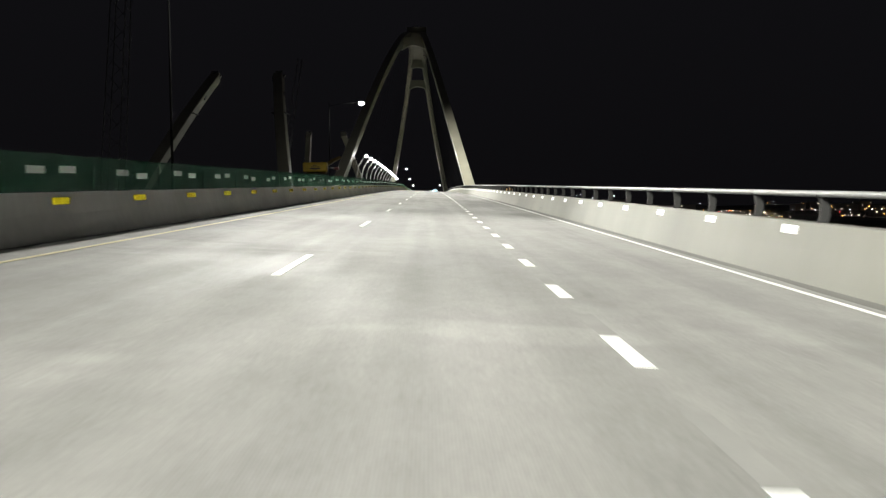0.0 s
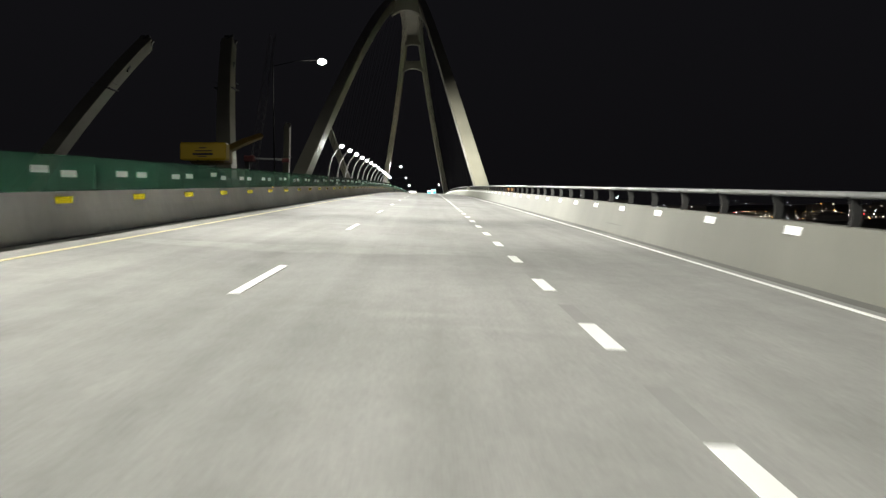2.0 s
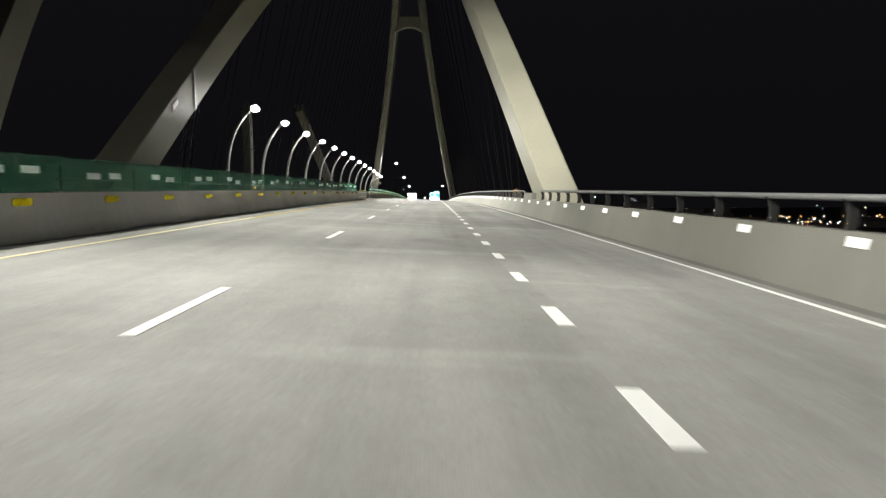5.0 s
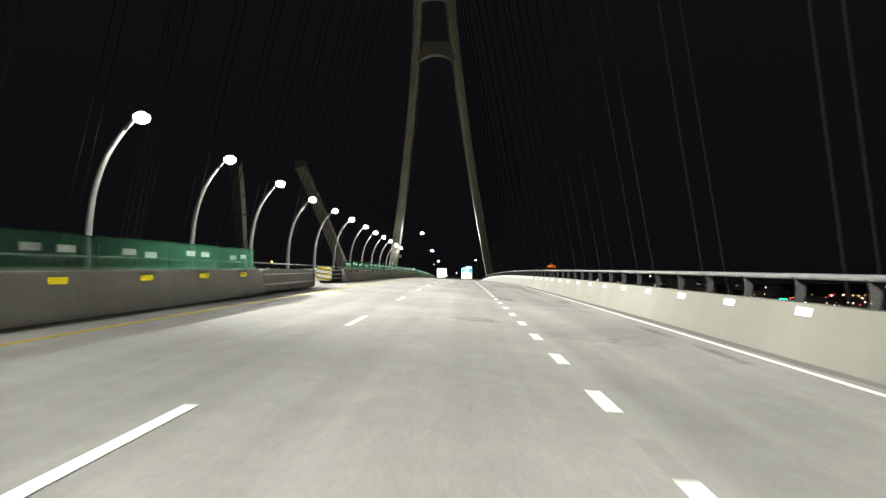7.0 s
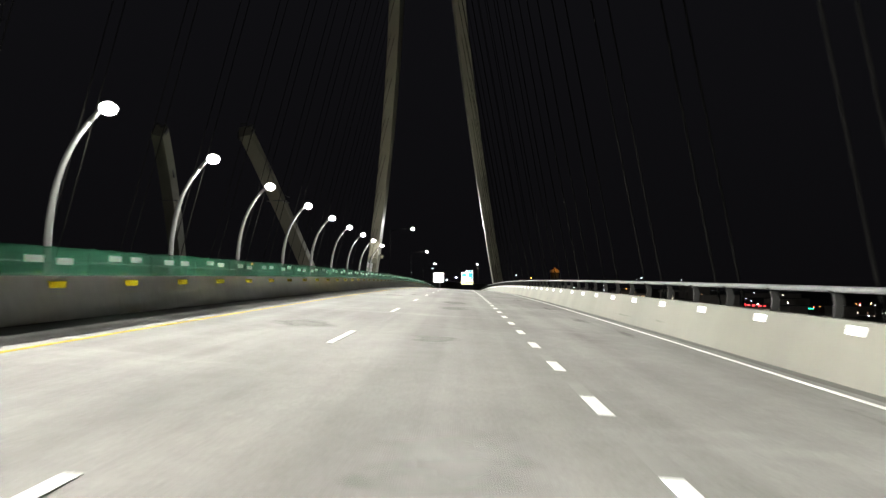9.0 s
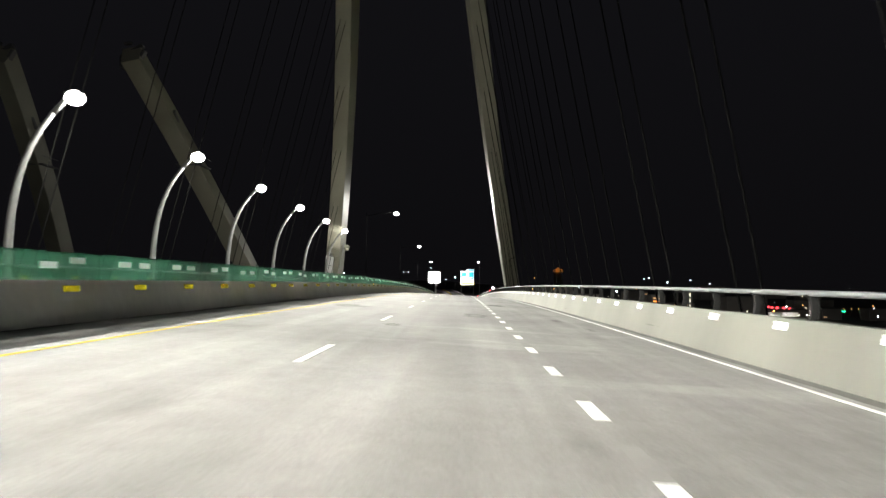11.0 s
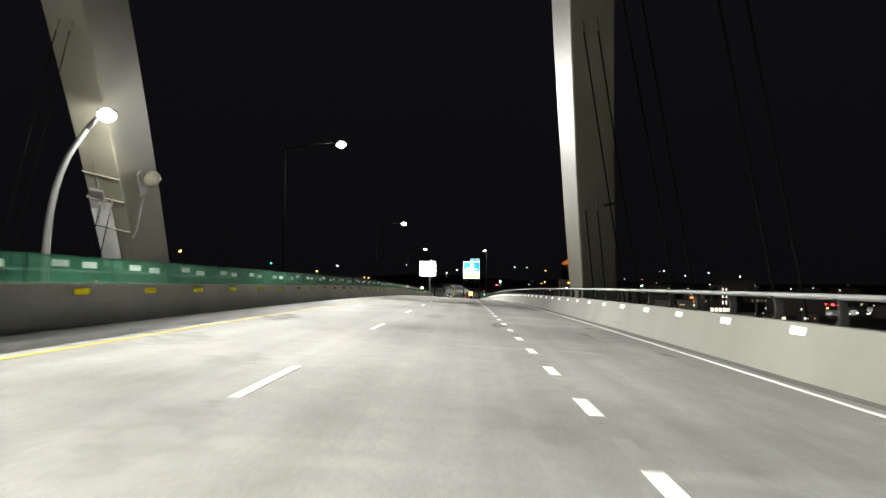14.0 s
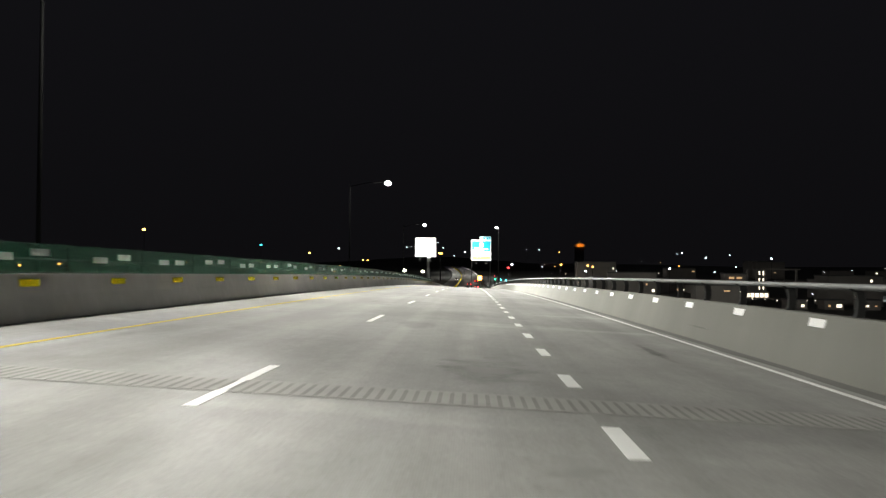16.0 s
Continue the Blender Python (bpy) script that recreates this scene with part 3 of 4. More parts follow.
def glow(p, power, colour=LAMP_COLOUR):
    """Stray light of a lens: some to all sides, the rest cut off at the lamp's height."""
    for kind, share in (("POINT", 0.5), ("SPOT", 0.6)):
        data = bpy.data.lights.new("lamp_glow", kind)
        data.energy, data.color, data.shadow_soft_size = power * share, colour, 0.15
        if kind == "SPOT":
            data.spot_size, data.spot_blend = radians(176), 0.05
        new("lamp_glow", data).location = p


def drop_lens(size, centre):
    bm = bmesh.new()
    bmesh.ops.create_uvsphere(bm, u_segments=16, v_segments=8, radius=0.5, matrix=Matrix.Translation(centre) @ Matrix.Diagonal((*size, 1)))
    return bm


def curved_lamp(y, power, stray=1.0, sides=(-1, 1)):
    m = upright(BAR_FAR - 2.2, y)
    ob = empty("street_lamp", m, "slender curved pale lamp post with a lit white head", "street lamp", "curved lamps along the outer parapet")
    path = []
    for i in range(13):
        f = i / 12
        path.append((2.35 * f ** 3.4, 0, -0.4 + 8.40 * f - 0.5 * max(0, f - 0.75)))
    part("pole", tube(bmesh.new(), path, [0.195 - 0.085 * i / 12 for i in range(13)], 10), POLE, ob, smooth=True)
    part("neck", tube(bmesh.new(), [path[11], path[12], (2.62, 0, 7.99)], [0.118, 0.113, 0.09], 10), POLE, ob, smooth=True)
    part("head", boxed((0.80, 0.40, 0.08), Matrix.Translation((2.62, 0, 8.03)), 0.03), DARK_STEEL, ob)
    # lens oversized: the glare round the lamp is put into its shape
    part("lens", drop_lens((0.84, 0.78, 0.62), (2.62, 0, 7.84)), GLOW, ob, "glowing white lens, enlarged to take in its glare")
    part("base_plate", boxed((0.5, 0.5, 0.06), Matrix.Translation((0, 0, -0.37))), POLE, ob)
    part("footing", boxed((0.8, 0.8, 0.9), Matrix.Translation((0, 0, -0.85)), 0.04), BARRIER, ob)
    if power:
        for s in sides:
            beam(m.translation + Vector((2.72, 0, 7.46)), power * (0.35 if s > 0 and y > 355 else 1.0), (0.87, s * 0.29, -0.385 if y < 340 else -0.52), 54, 1.0)
        glow(m.translation + Vector((2.80, 0, 7.46)), SPILL_POWER * stray)
    return ob


for i in range(1, 14):
    curved_lamp(173.0 + 15.62 * i if i < 8 else 299.3 + 15.85 * (i - 8), LAMP_POWER * {1: 1.15, 11: 0.85, 12: 0.75, 13: 0.7}.get(i, 0.95), {12: 1.2, 13: 0.85}.get(i, 1.0))


def tall_lamp(x, y, reach, power, up=15.3, ahead=1.0, behind=1.0, lean=0.42):
    m = upright(x, y)
    ob = empty("mast_lamp", m, "tall straight steel lamp mast with a lit white head", "street lamp", "tall lamp masts")
    part("pole", tube(bmesh.new(), [(0, 0, -0.6), (0, 0, up * 0.5), (0, 0, up)], [0.11, 0.09, 0.06], 10), BLACK_POLE, ob, smooth=True)
    part("arm", tube(bmesh.new(), [(0, 0, up - 0.6), (reach * 0.5, 0, up), (reach, 0, up + 0.1)], 0.045, 8), BLACK_POLE, ob, smooth=True)
    part("head", boxed((0.95, 0.46, 0.12), Matrix.Translation((reach + 0.3, 0, up + 0.14)), 0.04), DARK_STEEL, ob)
    # larger than a real lens, to stand in for the mast lamp's glare
    part("lens", drop_lens((1.10, 0.90, 0.72), (reach + 0.3, 0, up - 0.08)), GLOW, ob, "glowing white lens, enlarged to take in its glare")
    if power:
        p = m.translation + Vector((reach + 0.3, 0, up - 0.50))
        for s in (-1, 1):
            share = power * (ahead if s > 0 else behind)
            out = (0.42 if s > 0 else lean) if reach > 0 else -0.2
            beam(p, share, (out, s * 0.90, -0.23), 44, 1.0)
            beam(p, share * 0.26, (1.3 * out, s * 0.90, -0.50), 68, 1.0)
        glow(p, power * 0.02)
        beam(p, power * 0.13, (0.85 if reach > 0 else -0.75, 0, -0.66), 120, 1.0)
    return ob


for y, share, up, ahead, behind in ((-46.0, 1.1, 15.3, 1.0, 1.0), (45.0, 1.05, 15.3, 1.0, 1.0), (136.6, 1.05, 15.3, 1.0, 1.0), (427.5, 1.2, 15.3, 1.0, 0.55), (519.0, 1.15, 15.3, 1.0, 1.0), (621.0, 1.0, 17.2, 1.0, 1.0)):
    tall_lamp(-18.6, y, 5.6, MAST_POWER * share, up, ahead, behind, 0.17 if y == 427.5 else 0.42)
tall_lamp(9.9, 678.0, -1.0, MAST_POWER * 0.8, 22.3)

# ---- signs ----
def sign(name, x0, x1, y, z0, z1, mat, label):
    m = Matrix.Translation(((x0 + x1) / 2, y, 0))
    ob = empty(name, m, label, "road sign")
    w = x1 - x0
    part("panel", boxed((w, 0.08, z1 - z0), Matrix.Translation((0, 0, (z0 + z1) / 2)), 0.02), mat, ob)
    zb = land_height(x0, y)
    if name == "guide_sign":
        for d in (-w * 0.46, w * 0.46):
            part("post", tube(bmesh.new(), [(d, 0.3, zb), (d, 0.3, z1)], 0.10, 8), BLACK_POLE, ob)
    else:
        part("post", tube(bmesh.new(), [(w * 0.17, 0.3, zb), (w * 0.11, 0.3, z0 + 0.6)], [0.42, 0.30], 10), POLE, ob)
        part("brace", tube(bmesh.new(), [(w * 0.11, 0.3, z0 - 0.6), (w * 0.30, 0.2, z0 + 0.5)], 0.12, 8), POLE, ob)
    # lamps added below the panel only to brighten its face
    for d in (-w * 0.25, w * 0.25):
        part("sign_fill_light", boxed((0.7, 0.22, 0.14), Matrix.Translation((d, -2.6, z0 - 0.95)), 0.03), CRANE_D, ob, "small dark light added under the sign to brighten it")
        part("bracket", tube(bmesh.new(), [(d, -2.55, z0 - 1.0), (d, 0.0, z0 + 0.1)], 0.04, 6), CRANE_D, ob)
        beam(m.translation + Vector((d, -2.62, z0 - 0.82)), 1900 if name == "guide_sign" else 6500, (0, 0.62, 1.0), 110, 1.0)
    return ob


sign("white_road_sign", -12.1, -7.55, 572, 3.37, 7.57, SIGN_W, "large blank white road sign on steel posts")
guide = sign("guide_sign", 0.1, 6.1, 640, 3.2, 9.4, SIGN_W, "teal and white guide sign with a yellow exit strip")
TEAL = material("teal_sign_sheet", (0.0, 0.26, 0.38), 0.35, scale=2, vary=0.05)
EXIT = material("yellow_sign_sheet", (0.85, 0.60, 0.05), 0.35, scale=2, vary=0.05)
BLACK = material("black_sign_legend", (0.02, 0.02, 0.02), 0.5, scale=2, vary=0.1)


def plate(name, parent, x, z, w, h, mat, proud=0.06):
    return part(name, boxed((w, 0.02, h), Matrix.Translation((x, -proud, z)), 0.004), mat, parent)


plate("teal_field", guide, -1.55, 7.75, 2.6, 2.6, TEAL)
plate("teal_field", guide, 1.55, 7.45, 2.6, 3.2, TEAL)
plate("shield", guide, 0.15, 7.9, 1.15, 1.2, SIGN_W, 0.075)
for k, (x, z, w) in enumerate(((-1.2, 6.9, 1.5), (1.3, 6.6, 1.8), (-0.4, 6.1, 2.4), (0.6, 5.5, 3.0))):
    plate("legend", guide, x, z, w, 0.34, SIGN_W, 0.078)
plate("exit_strip", guide, 0.0, 3.9, 5.8, 1.0, EXIT)
plate("legend", guide, -2.1, 3.95, 0.7, 0.5, BLACK, 0.075)
plate("arrow", guide, 2.35, 5.0, 0.5, 0.9, EXIT)
plate("legend", guide, 0.2, 5.05, 3.2, 0.10, BLACK)
top_tab = part("top_tab", boxed((3.4, 0.08, 1.0), Matrix.Translation((1.3, 0, 9.9)), 0.02), SIGN_W, guide)
plate("teal_field", guide, 1.3, 9.9, 3.1, 0.8, TEAL)
for d in (-0.9, 0.1, 1.0):
    plate("legend", guide, 1.3 + d, 9.9, 0.35, 0.3, SIGN_W, 0.075)

# ---- crossover: crash cushion, guard rail, yellow marks across the lanes ----
GUARD = material("grey_coated_steel", (0.26, 0.265, 0.265), 0.6, scale=1.5, vary=0.25)
PALE_STEEL = material("pale_rail_steel", (0.80, 0.80, 0.77), 0.35, metal=0.6, scale=1, vary=0.1)


def crash_cushion(x, y):
    """Nose panel, five dark bays behind it, three fender rails a side, and a base rail."""
    ob = empty("crash_cushion", along(x, y), "dark steel crash cushion with a bright white and yellow nose", "crash cushion")
    nose = part("nose", boxed((0.92, 0.12, 0.78), Matrix.Translation((0, -0.06, 0.53)), 0.05), SHEET_W, ob, "white reflective nose with yellow diagonal stripes")
    part("top_strip", boxed((0.86, 0.10, 0.05), Matrix.Translation((0, -0.05, 0.945)), 0.01), SHEET_Y, nose, "yellow reflective top strip")
    for z in (0.27, 0.53, 0.79):
        bm = bmesh.new()
        corners = [(-0.45, -0.124, z + 0.01), (0.45, -0.124, z - 0.13), (0.45, -0.124, z - 0.01), (-0.45, -0.124, z + 0.13)]
        face = bm.faces.new([bm.verts.new(v) for v in corners])
        for v in bmesh.ops.extrude_face_region(bm, geom=[face])["geom"]:
            if isinstance(v, bmesh.types.BMVert):
                v.co.y += 0.01
        bmesh.ops.recalc_face_normals(bm, faces=bm.faces)
        part("stripe", bm, SHEET_Y, nose, "yellow reflective diagonal stripe")
    for i in range(5):
        part("bay", boxed((0.56, 0.94, 0.60), Matrix.Translation((0, 0.55 + i * 1.05, 0.46)), 0.05), CRANE_D, ob)
        part("diaphragm", boxed((0.66, 0.07, 0.74), Matrix.Translation((0, 0.05 + i * 1.05, 0.48)), 0.02), DARK_STEEL, ob)
    for sx in (-0.33, 0.33):
        for z in (0.26, 0.50, 0.74):
            part("fender_rail", boxed((0.05, 5.3, 0.05), Matrix.Translation((sx, 2.7, z)), 0.02), PALE_STEEL, ob, "galvanised fender rail")
    part("base_rail", boxed((0.5, 5.3, 0.08), Matrix.Translation((0, 2.7, 0.05)), 0.01), DARK_STEEL, ob)
    return ob


crash_cushion(BAR_L2 - 0.58, 211.6)


def guard_rail(x, ya, yb, label):
    """A smooth dark steel barrier with two thin rails a side and a striped end cap."""
    ob = empty("guard_rail", Matrix(), label, "guard rail")
    core = [(-0.20, 0.03), (0.20, 0.03), (0.17, 0.40), (0.15, 0.82), (-0.15, 0.82), (-0.17, 0.40)]
    part("body", sweep(core, x, ya, yb, 2.0), GUARD, ob, "grey smooth steel body")
    # pale rails: highlight lines along the body put into colour
    for sx in (-0.19, 0.19):
        for z in (0.30, 0.66):
            sec = [(-0.025, z - 0.022), (0.025, z - 0.022), (0.025, z + 0.022), (-0.025, z + 0.022)]
            part("rail", sweep(sec, x + sx, ya, yb, 2.0), PALE_STEEL, ob, "thin rail, pale as a highlight line")
    y = ya + 1.2
    while y < yb - 0.5:
        part("joint_band", boxed((0.36, 0.05, 0.80), along(x, y, 0.42), 0.01), GUARD, ob)
        y += 2.0
    cap = part("end_cap", boxed((0.50, 0.14, 0.80), along(x, yb, 0.44), 0.05), STEEL, ob)
    for z in (0.22, 0.44, 0.68):
        part("stripe", boxed((0.46, 0.02, 0.11), along(x, yb - 0.08, z), 0.005), SHEET_Y, cap, "yellow reflective stripe")
    return ob


guard_rail(BAR_L - 0.33, GAP0 + 0.05, 201.6, "dark steel barrier carrying on from the concrete median barrier")
DISC = mesh_of(boxed((0.03, 0.60, 0.13), bevel=0.01), SHEET_Y, "reflector")
y = 213.2
while y < 330:
    shared("reflector", DISC, barrier_far, along(BAR_FAR - 0.36, y, 0.965))
    y += 4.2

# ---- expansion joints with steel fingers ----
JOINT = material("worn_joint_steel", (0.30, 0.295, 0.275), 0.85, scale=1, vary=0.3, spec=0.1)


JOINT_GAP = material("packed_joint_gap", (0.215, 0.212, 0.198), 0.9, scale=1, vary=0.4, spec=0.1)


def finger_joint(y):
    """A pale steel plate across the lanes with a row of narrow slots along the road."""
    plate_bm = boxed((12.0, 0.86, 0.008), on_road(-0.4, y, 0.002))
    ob = part("expansion_joint", plate_bm, JOINT, road, "worn steel finger expansion joint across the deck")
    bm = bmesh.new()
    x = -6.3
    while x < 5.5:
        box(bm, (0.042, 0.70, 0.008), on_road(x, y, 0.0042))
        x += 0.12
    part("joint_slot", bm, JOINT_GAP, ob, "dark slots between the joint's fingers")
    return ob


finger_joint(400.6)
part("joint_strip", boxed((12.0, 0.07, 0.006), on_road(-0.4, 161.0, 0.001)), JOINT_GAP, road, "narrow filled joint across the deck")
for z in (0.40, 0.54, 0.68, 0.82):
    part("joint_slot", boxed((0.02, 0.9, 0.025), along(BAR_R + 0.026 + 0.29 * z, 158.9, z) @ Matrix.Rotation(0.28, 4, "Y")), CRANE_D, barrier_right)


# ---- fittings on the ribs ----
def rib_frame(side, u):
    """Place on a rib with x across, y along its outer normal towards the viewer, z up the rib."""
    p = arch_point(side, u)
    t = (arch_point(side, u - 0.002) - p).normalized()
    if t.z < 0:
        t = -t
    flat = Vector((1, 0, side * ARCH_S)).normalized()
    out = t.cross(flat).normalized()
    if out.y < 0:
        out = -out
    flat = out.cross(t)
    m = Matrix((flat, out, t)).transposed().to_4x4()
    m.translation = p
    return m


def rib_fittings():
    for u, deep in ((0.919, 3.77), (0.930, 3.78), (0.945, 3.79)):
        part("ledge", boxed((2.0, 0.16, 0.07), rib_frame(-1, u) @ Matrix.Translation((0, -deep / 2, 0)), 0.02), ARCH, arch, "thin welded ledge across the rib")
    m = rib_frame(-1, 0.9305)
    ob = empty("junction_box", m, "pale junction box fixed on the arch rib", "junction box")
    part("body", boxed((0.75, 0.24, 0.55), Matrix.Translation((-0.45, -1.92, 0.35)), 0.04), POLE, ob)
    part("shelf", boxed((1.1, 0.30, 0.06), Matrix.Translation((-0.45, -1.94, 0.0)), 0.01), POLE, ob)
    part("conduit", tube(bmesh.new(), [(-0.3, -1.91, 0.5), (-0.3, -1.90, 2.6)], 0.035, 6), POLE, ob)
    # white sheet: lamplight on the rib's foot put into its colour
    m = rib_frame(-1, 0.950)
    ob = empty("lamplit_foot", m, "white sheet on the arch rib's foot, standing in for lamplight", "casing")
    part("front_sheet", boxed((1.15, 0.05, 5.4), Matrix.Translation((-0.40, -1.905, 0.0)), 0.01), SIGN_W, ob)
    m = rib_frame(-1, 0.9310)
    ob = empty("round_housing", m, "round pale equipment housing on a bracket fixed on the arch rib", "housing")
    part("mount", boxed((0.14, 0.50, 1.70), Matrix.Translation((1.09, -0.15, 0.0)), 0.03), POLE, ob, "tall pale mounting plate")
    part("arm", boxed((0.50, 0.16, 0.16), Matrix.Translation((1.28, 0.25, 0.0)), 0.03), POLE, ob)
    part("drum", tube(bmesh.new(), [(1.48, 0.02, 0.0), (1.48, 0.10, 0.0), (1.48, 0.62, 0.0), (1.48, 0.70, 0.0)], [0.33, 0.40, 0.40, 0.33], 20), ARCH, ob, "round pale drum", smooth=True)
    part("conduit", tube(bmesh.new(), [(1.09, 0.2, -0.8), (1.07, -0.5, -1.5), (1.06, -1.3, -2.5), (1.05, -1.85, -2.6)], 0.05, 6), POLE, ob)
    part("weld_band", boxed((0.05, 3.74, 0.40), rib_frame(-1, -0.932) @ Matrix.Translation((1.03, 0, 0)), 0.01), POLE, arch, "pale welded band round the rib")
    m = rib_frame(-1, -0.957)
    ob = empty("marker_plate", m, "small bright white plate fixed on the arch rib", "plate")
    part("plate", boxed((0.06, 0.55, 0.95), Matrix.Translation((1.04, -1.1, 0)), 0.02), REF_W, ob)
    m = rib_frame(1, 0.933)
    ob = empty("rib_bracket", m, "dark steel bracket bolted on the arch rib", "bracket")
    part("plate", boxed((0.10, 0.5, 0.4), Matrix.Translation((1.06, -0.9, 0)), 0.02), DARK_STEEL, ob)
    part("arm", boxed((0.8, 0.12, 0.10), Matrix.Translation((0.75, -1.92, 0)), 0.02), DARK_STEEL, ob)


rib_fittings()


# ---- cranes beyond the median ----
def crawler_crane(x, y):
    m = upright(x, y)
    ob = empty("crane", m, "yellow crane with a dark lettered counterweight and raised boom", "crane")
    part("undercarriage", boxed((3.0, 4.2, 1.5), Matrix.Translation((0, 1.5, 0.35)), 0.15), CRANE_D, ob)
    part("turntable", boxed((1.6, 1.6, 0.7), Matrix.Translation((0, 1.2, 1.3)), 0.1), CRANE_D, ob)
    weight = part("counterweight", boxed((3.1, 1.1, 1.18), Matrix.Translation((0, -0.1, 2.80)), 0.10), CRANE_Y, ob)
    part("lettering", boxed((1.35, 0.02, 0.14), Matrix.Translation((0, -0.662, 2.60)), 0.004), BLACK, weight)
    part("lettering", boxed((0.45, 0.02, 0.08), Matrix.Translation((0, -0.662, 3.02)), 0.004), BLACK, weight)
    part("lettering", boxed((1.15, 0.02, 0.07), Matrix.Translation((0.05, -0.662, 2.82)), 0.004), BLACK, weight)
    part("lettering", boxed((0.60, 0.02, 0.06), Matrix.Translation((-0.05, -0.662, 2.44)), 0.004), BLACK, weight)
    for d in (-0.35, 0.35):
        part("bolt", boxed((0.10, 0.02, 0.08), Matrix.Translation((d, -0.662, 2.16)), 0.004), BLACK, weight)
    part("engine_house", boxed((2.4, 2.4, 1.1), Matrix.Translation((0, 1.6, 2.60)), 0.12), CRANE_B, ob)
    part("cab", boxed((0.9, 1.4, 1.6), Matrix.Translation((-0.9, 3.4, 2.5)), 0.12), CRANE_D, ob)
    part("boom", tube(bmesh.new(), [(0.6, 1.6, 2.8), (1.6, 4.5, 3.8), (2.4, 7.0, 4.5)], [0.34, 0.30, 0.24], 4), CRANE_B, ob)
    part("beacon", boxed((0.5, 0.3, 0.12), Matrix.Translation((-0.6, 0.2, 3.25)), 0.03), STEEL, ob)
    return ob


crawler_crane(-15.2, 93.3)


def boom_lift(x, y):
    """A work lift whose arm reaches out level over the parapet."""
    m = upright(x, y)
    ob = empty("boom_lift", m, "red and white boom lift reaching out over the deck edge", "boom lift")
    part("tower", boxed((0.5, 0.5, 9.0), Matrix.Translation((0, 0, -1.2)), 0.05), CRANE_D, ob)
    part("turret", boxed((1.3, 1.2, 0.75), Matrix.Translation((0.3, 0, 3.55)), 0.10), CRANE_RED, ob, "red turret")
    part("arm", boxed((3.6, 0.26, 0.24), Matrix.Translation((2.6, 0, 3.50)) @ Matrix.Rotation(0.05, 4, "Y"), 0.03), POLE, ob, "pale arm")
    part("basket", boxed((0.9, 0.8, 0.45), Matrix.Translation((4.8, 0, 3.30)), 0.05), CRANE_RED, ob, "red basket")
    return ob


CRANE_RED = material("dark_red_paint", (0.055, 0.008, 0.007), 0.5, scale=1.5, vary=0.25)
boom_lift(-22.6, 140.0)


def lattice_boom(foot, tip, wide, label):
    """Four chords laced together."""
    ob = empty("lattice_crane", Matrix(), label, "crane")
    f, t = Vector(foot), Vector(tip)
    d = (t - f).normalized()
    u = d.cross(Vector((0, 1, 0))).normalized() * wide / 2
    v = d.cross(u).normalized() * wide / 2
    corners = [u + v, u - v, -u - v, -u + v]
    for c in corners:
        part("chord", tube(bmesh.new(), [f + c, t + c * 0.6], 0.07, 5), CRANE_D, ob)
    n = int((t - f).length / wide)
    bm = bmesh.new()
    for i in range(n):
        a, b = f + (t - f) * i / n, f + (t - f) * (i + 1) / n
        for k in range(4):
            tube(bm, [a + corners[k], b + corners[(k + 1) % 4] * 0.9], 0.035, 4, False)
    part("lacing", bm, CRANE_D, ob)
    part("base", boxed((4, 4, 2.5), Matrix.Translation(f - Vector((0, 0, 1.2))), 0.2), CRANE_D, ob)
    return ob


lattice_boom((-39, 86, -6), (-37, 90, 46), 2.2, "dark lattice crane boom standing beyond the bridge")
lattice_boom((-58, 300, -6), (-50, 306, 52), 2.4, "dark lattice crane boom over the unfinished arch")

# work platforms round the free standing ribs
for end in (-1, 1):
    for side in (-1, 1):
        p = stub_point(side, 0.83 * end)
        ob = empty("rib_platform", Matrix.Translation(p), "dark work platform hung round the unfinished rib", "work platform")
        part("deck", boxed((3.6, 4.2, 0.18), Matrix.Translation((0, 0, -0.2)), 0.03), CRANE_D, ob)
        for dx in (-1.75, 1.75):
            part("rail", boxed((0.06, 4.2, 0.06), Matrix.Translation((dx, 0, 0.9))), CRANE_D, ob)

# ---- traffic far ahead ----
RED = material("tail_light_red", (1.0, 0.03, 0.02), emit=9.0)
HEADL = material("head_light_white", (1.0, 0.93, 0.75), emit=14.0)
PAINT = material("dark_car_paint", (0.05, 0.05, 0.055), 0.3, scale=2, vary=0.1)
GLASS = material("dark_car_glass", (0.02, 0.02, 0.025), 0.1, scale=2, vary=0.1)
RUBBER = material("tyre_rubber", (0.02, 0.02, 0.02), 0.8, scale=1, vary=0.2)


def car(x, y, facing, label):
    m = along(x, y)
    ob = empty("car", m @ Matrix.Rotation(0 if facing > 0 else math.pi, 4, "Z"), label, "car", "cars far ahead")
    part("body", boxed((1.8, 4.5, 0.72), Matrix.Translation((0, 0, 0.62)), 0.16), PAINT, ob)
    part("cabin", boxed((1.55, 2.3, 0.58), Matrix.Translation((0, -0.2, 1.22)), 0.18), GLASS, ob)
    for sx in (-0.82, 0.82):
        for sy in (-1.4, 1.4):
            part("wheel", tube(bmesh.new(), [(sx - 0.1, sy, 0.33), (sx + 0.1, sy, 0.33)], 0.33, 14), RUBBER, ob)
        part("tail_light", boxed((0.42, 0.06, 0.22), Matrix.Translation((sx * 0.82, -2.25, 0.82)), 0.02), RED, ob, "lit red tail light")
        part("head_light", boxed((0.36, 0.06, 0.20), Matrix.Translation((sx * 0.82, 2.25, 0.70)), 0.02), HEADL, ob, "lit white head light")
    return ob


car(-1.0, 690, 1, "dark car with lit red tail lights on the road")
car(2.8, 742, 1, "dark car with lit red tail lights on the road")
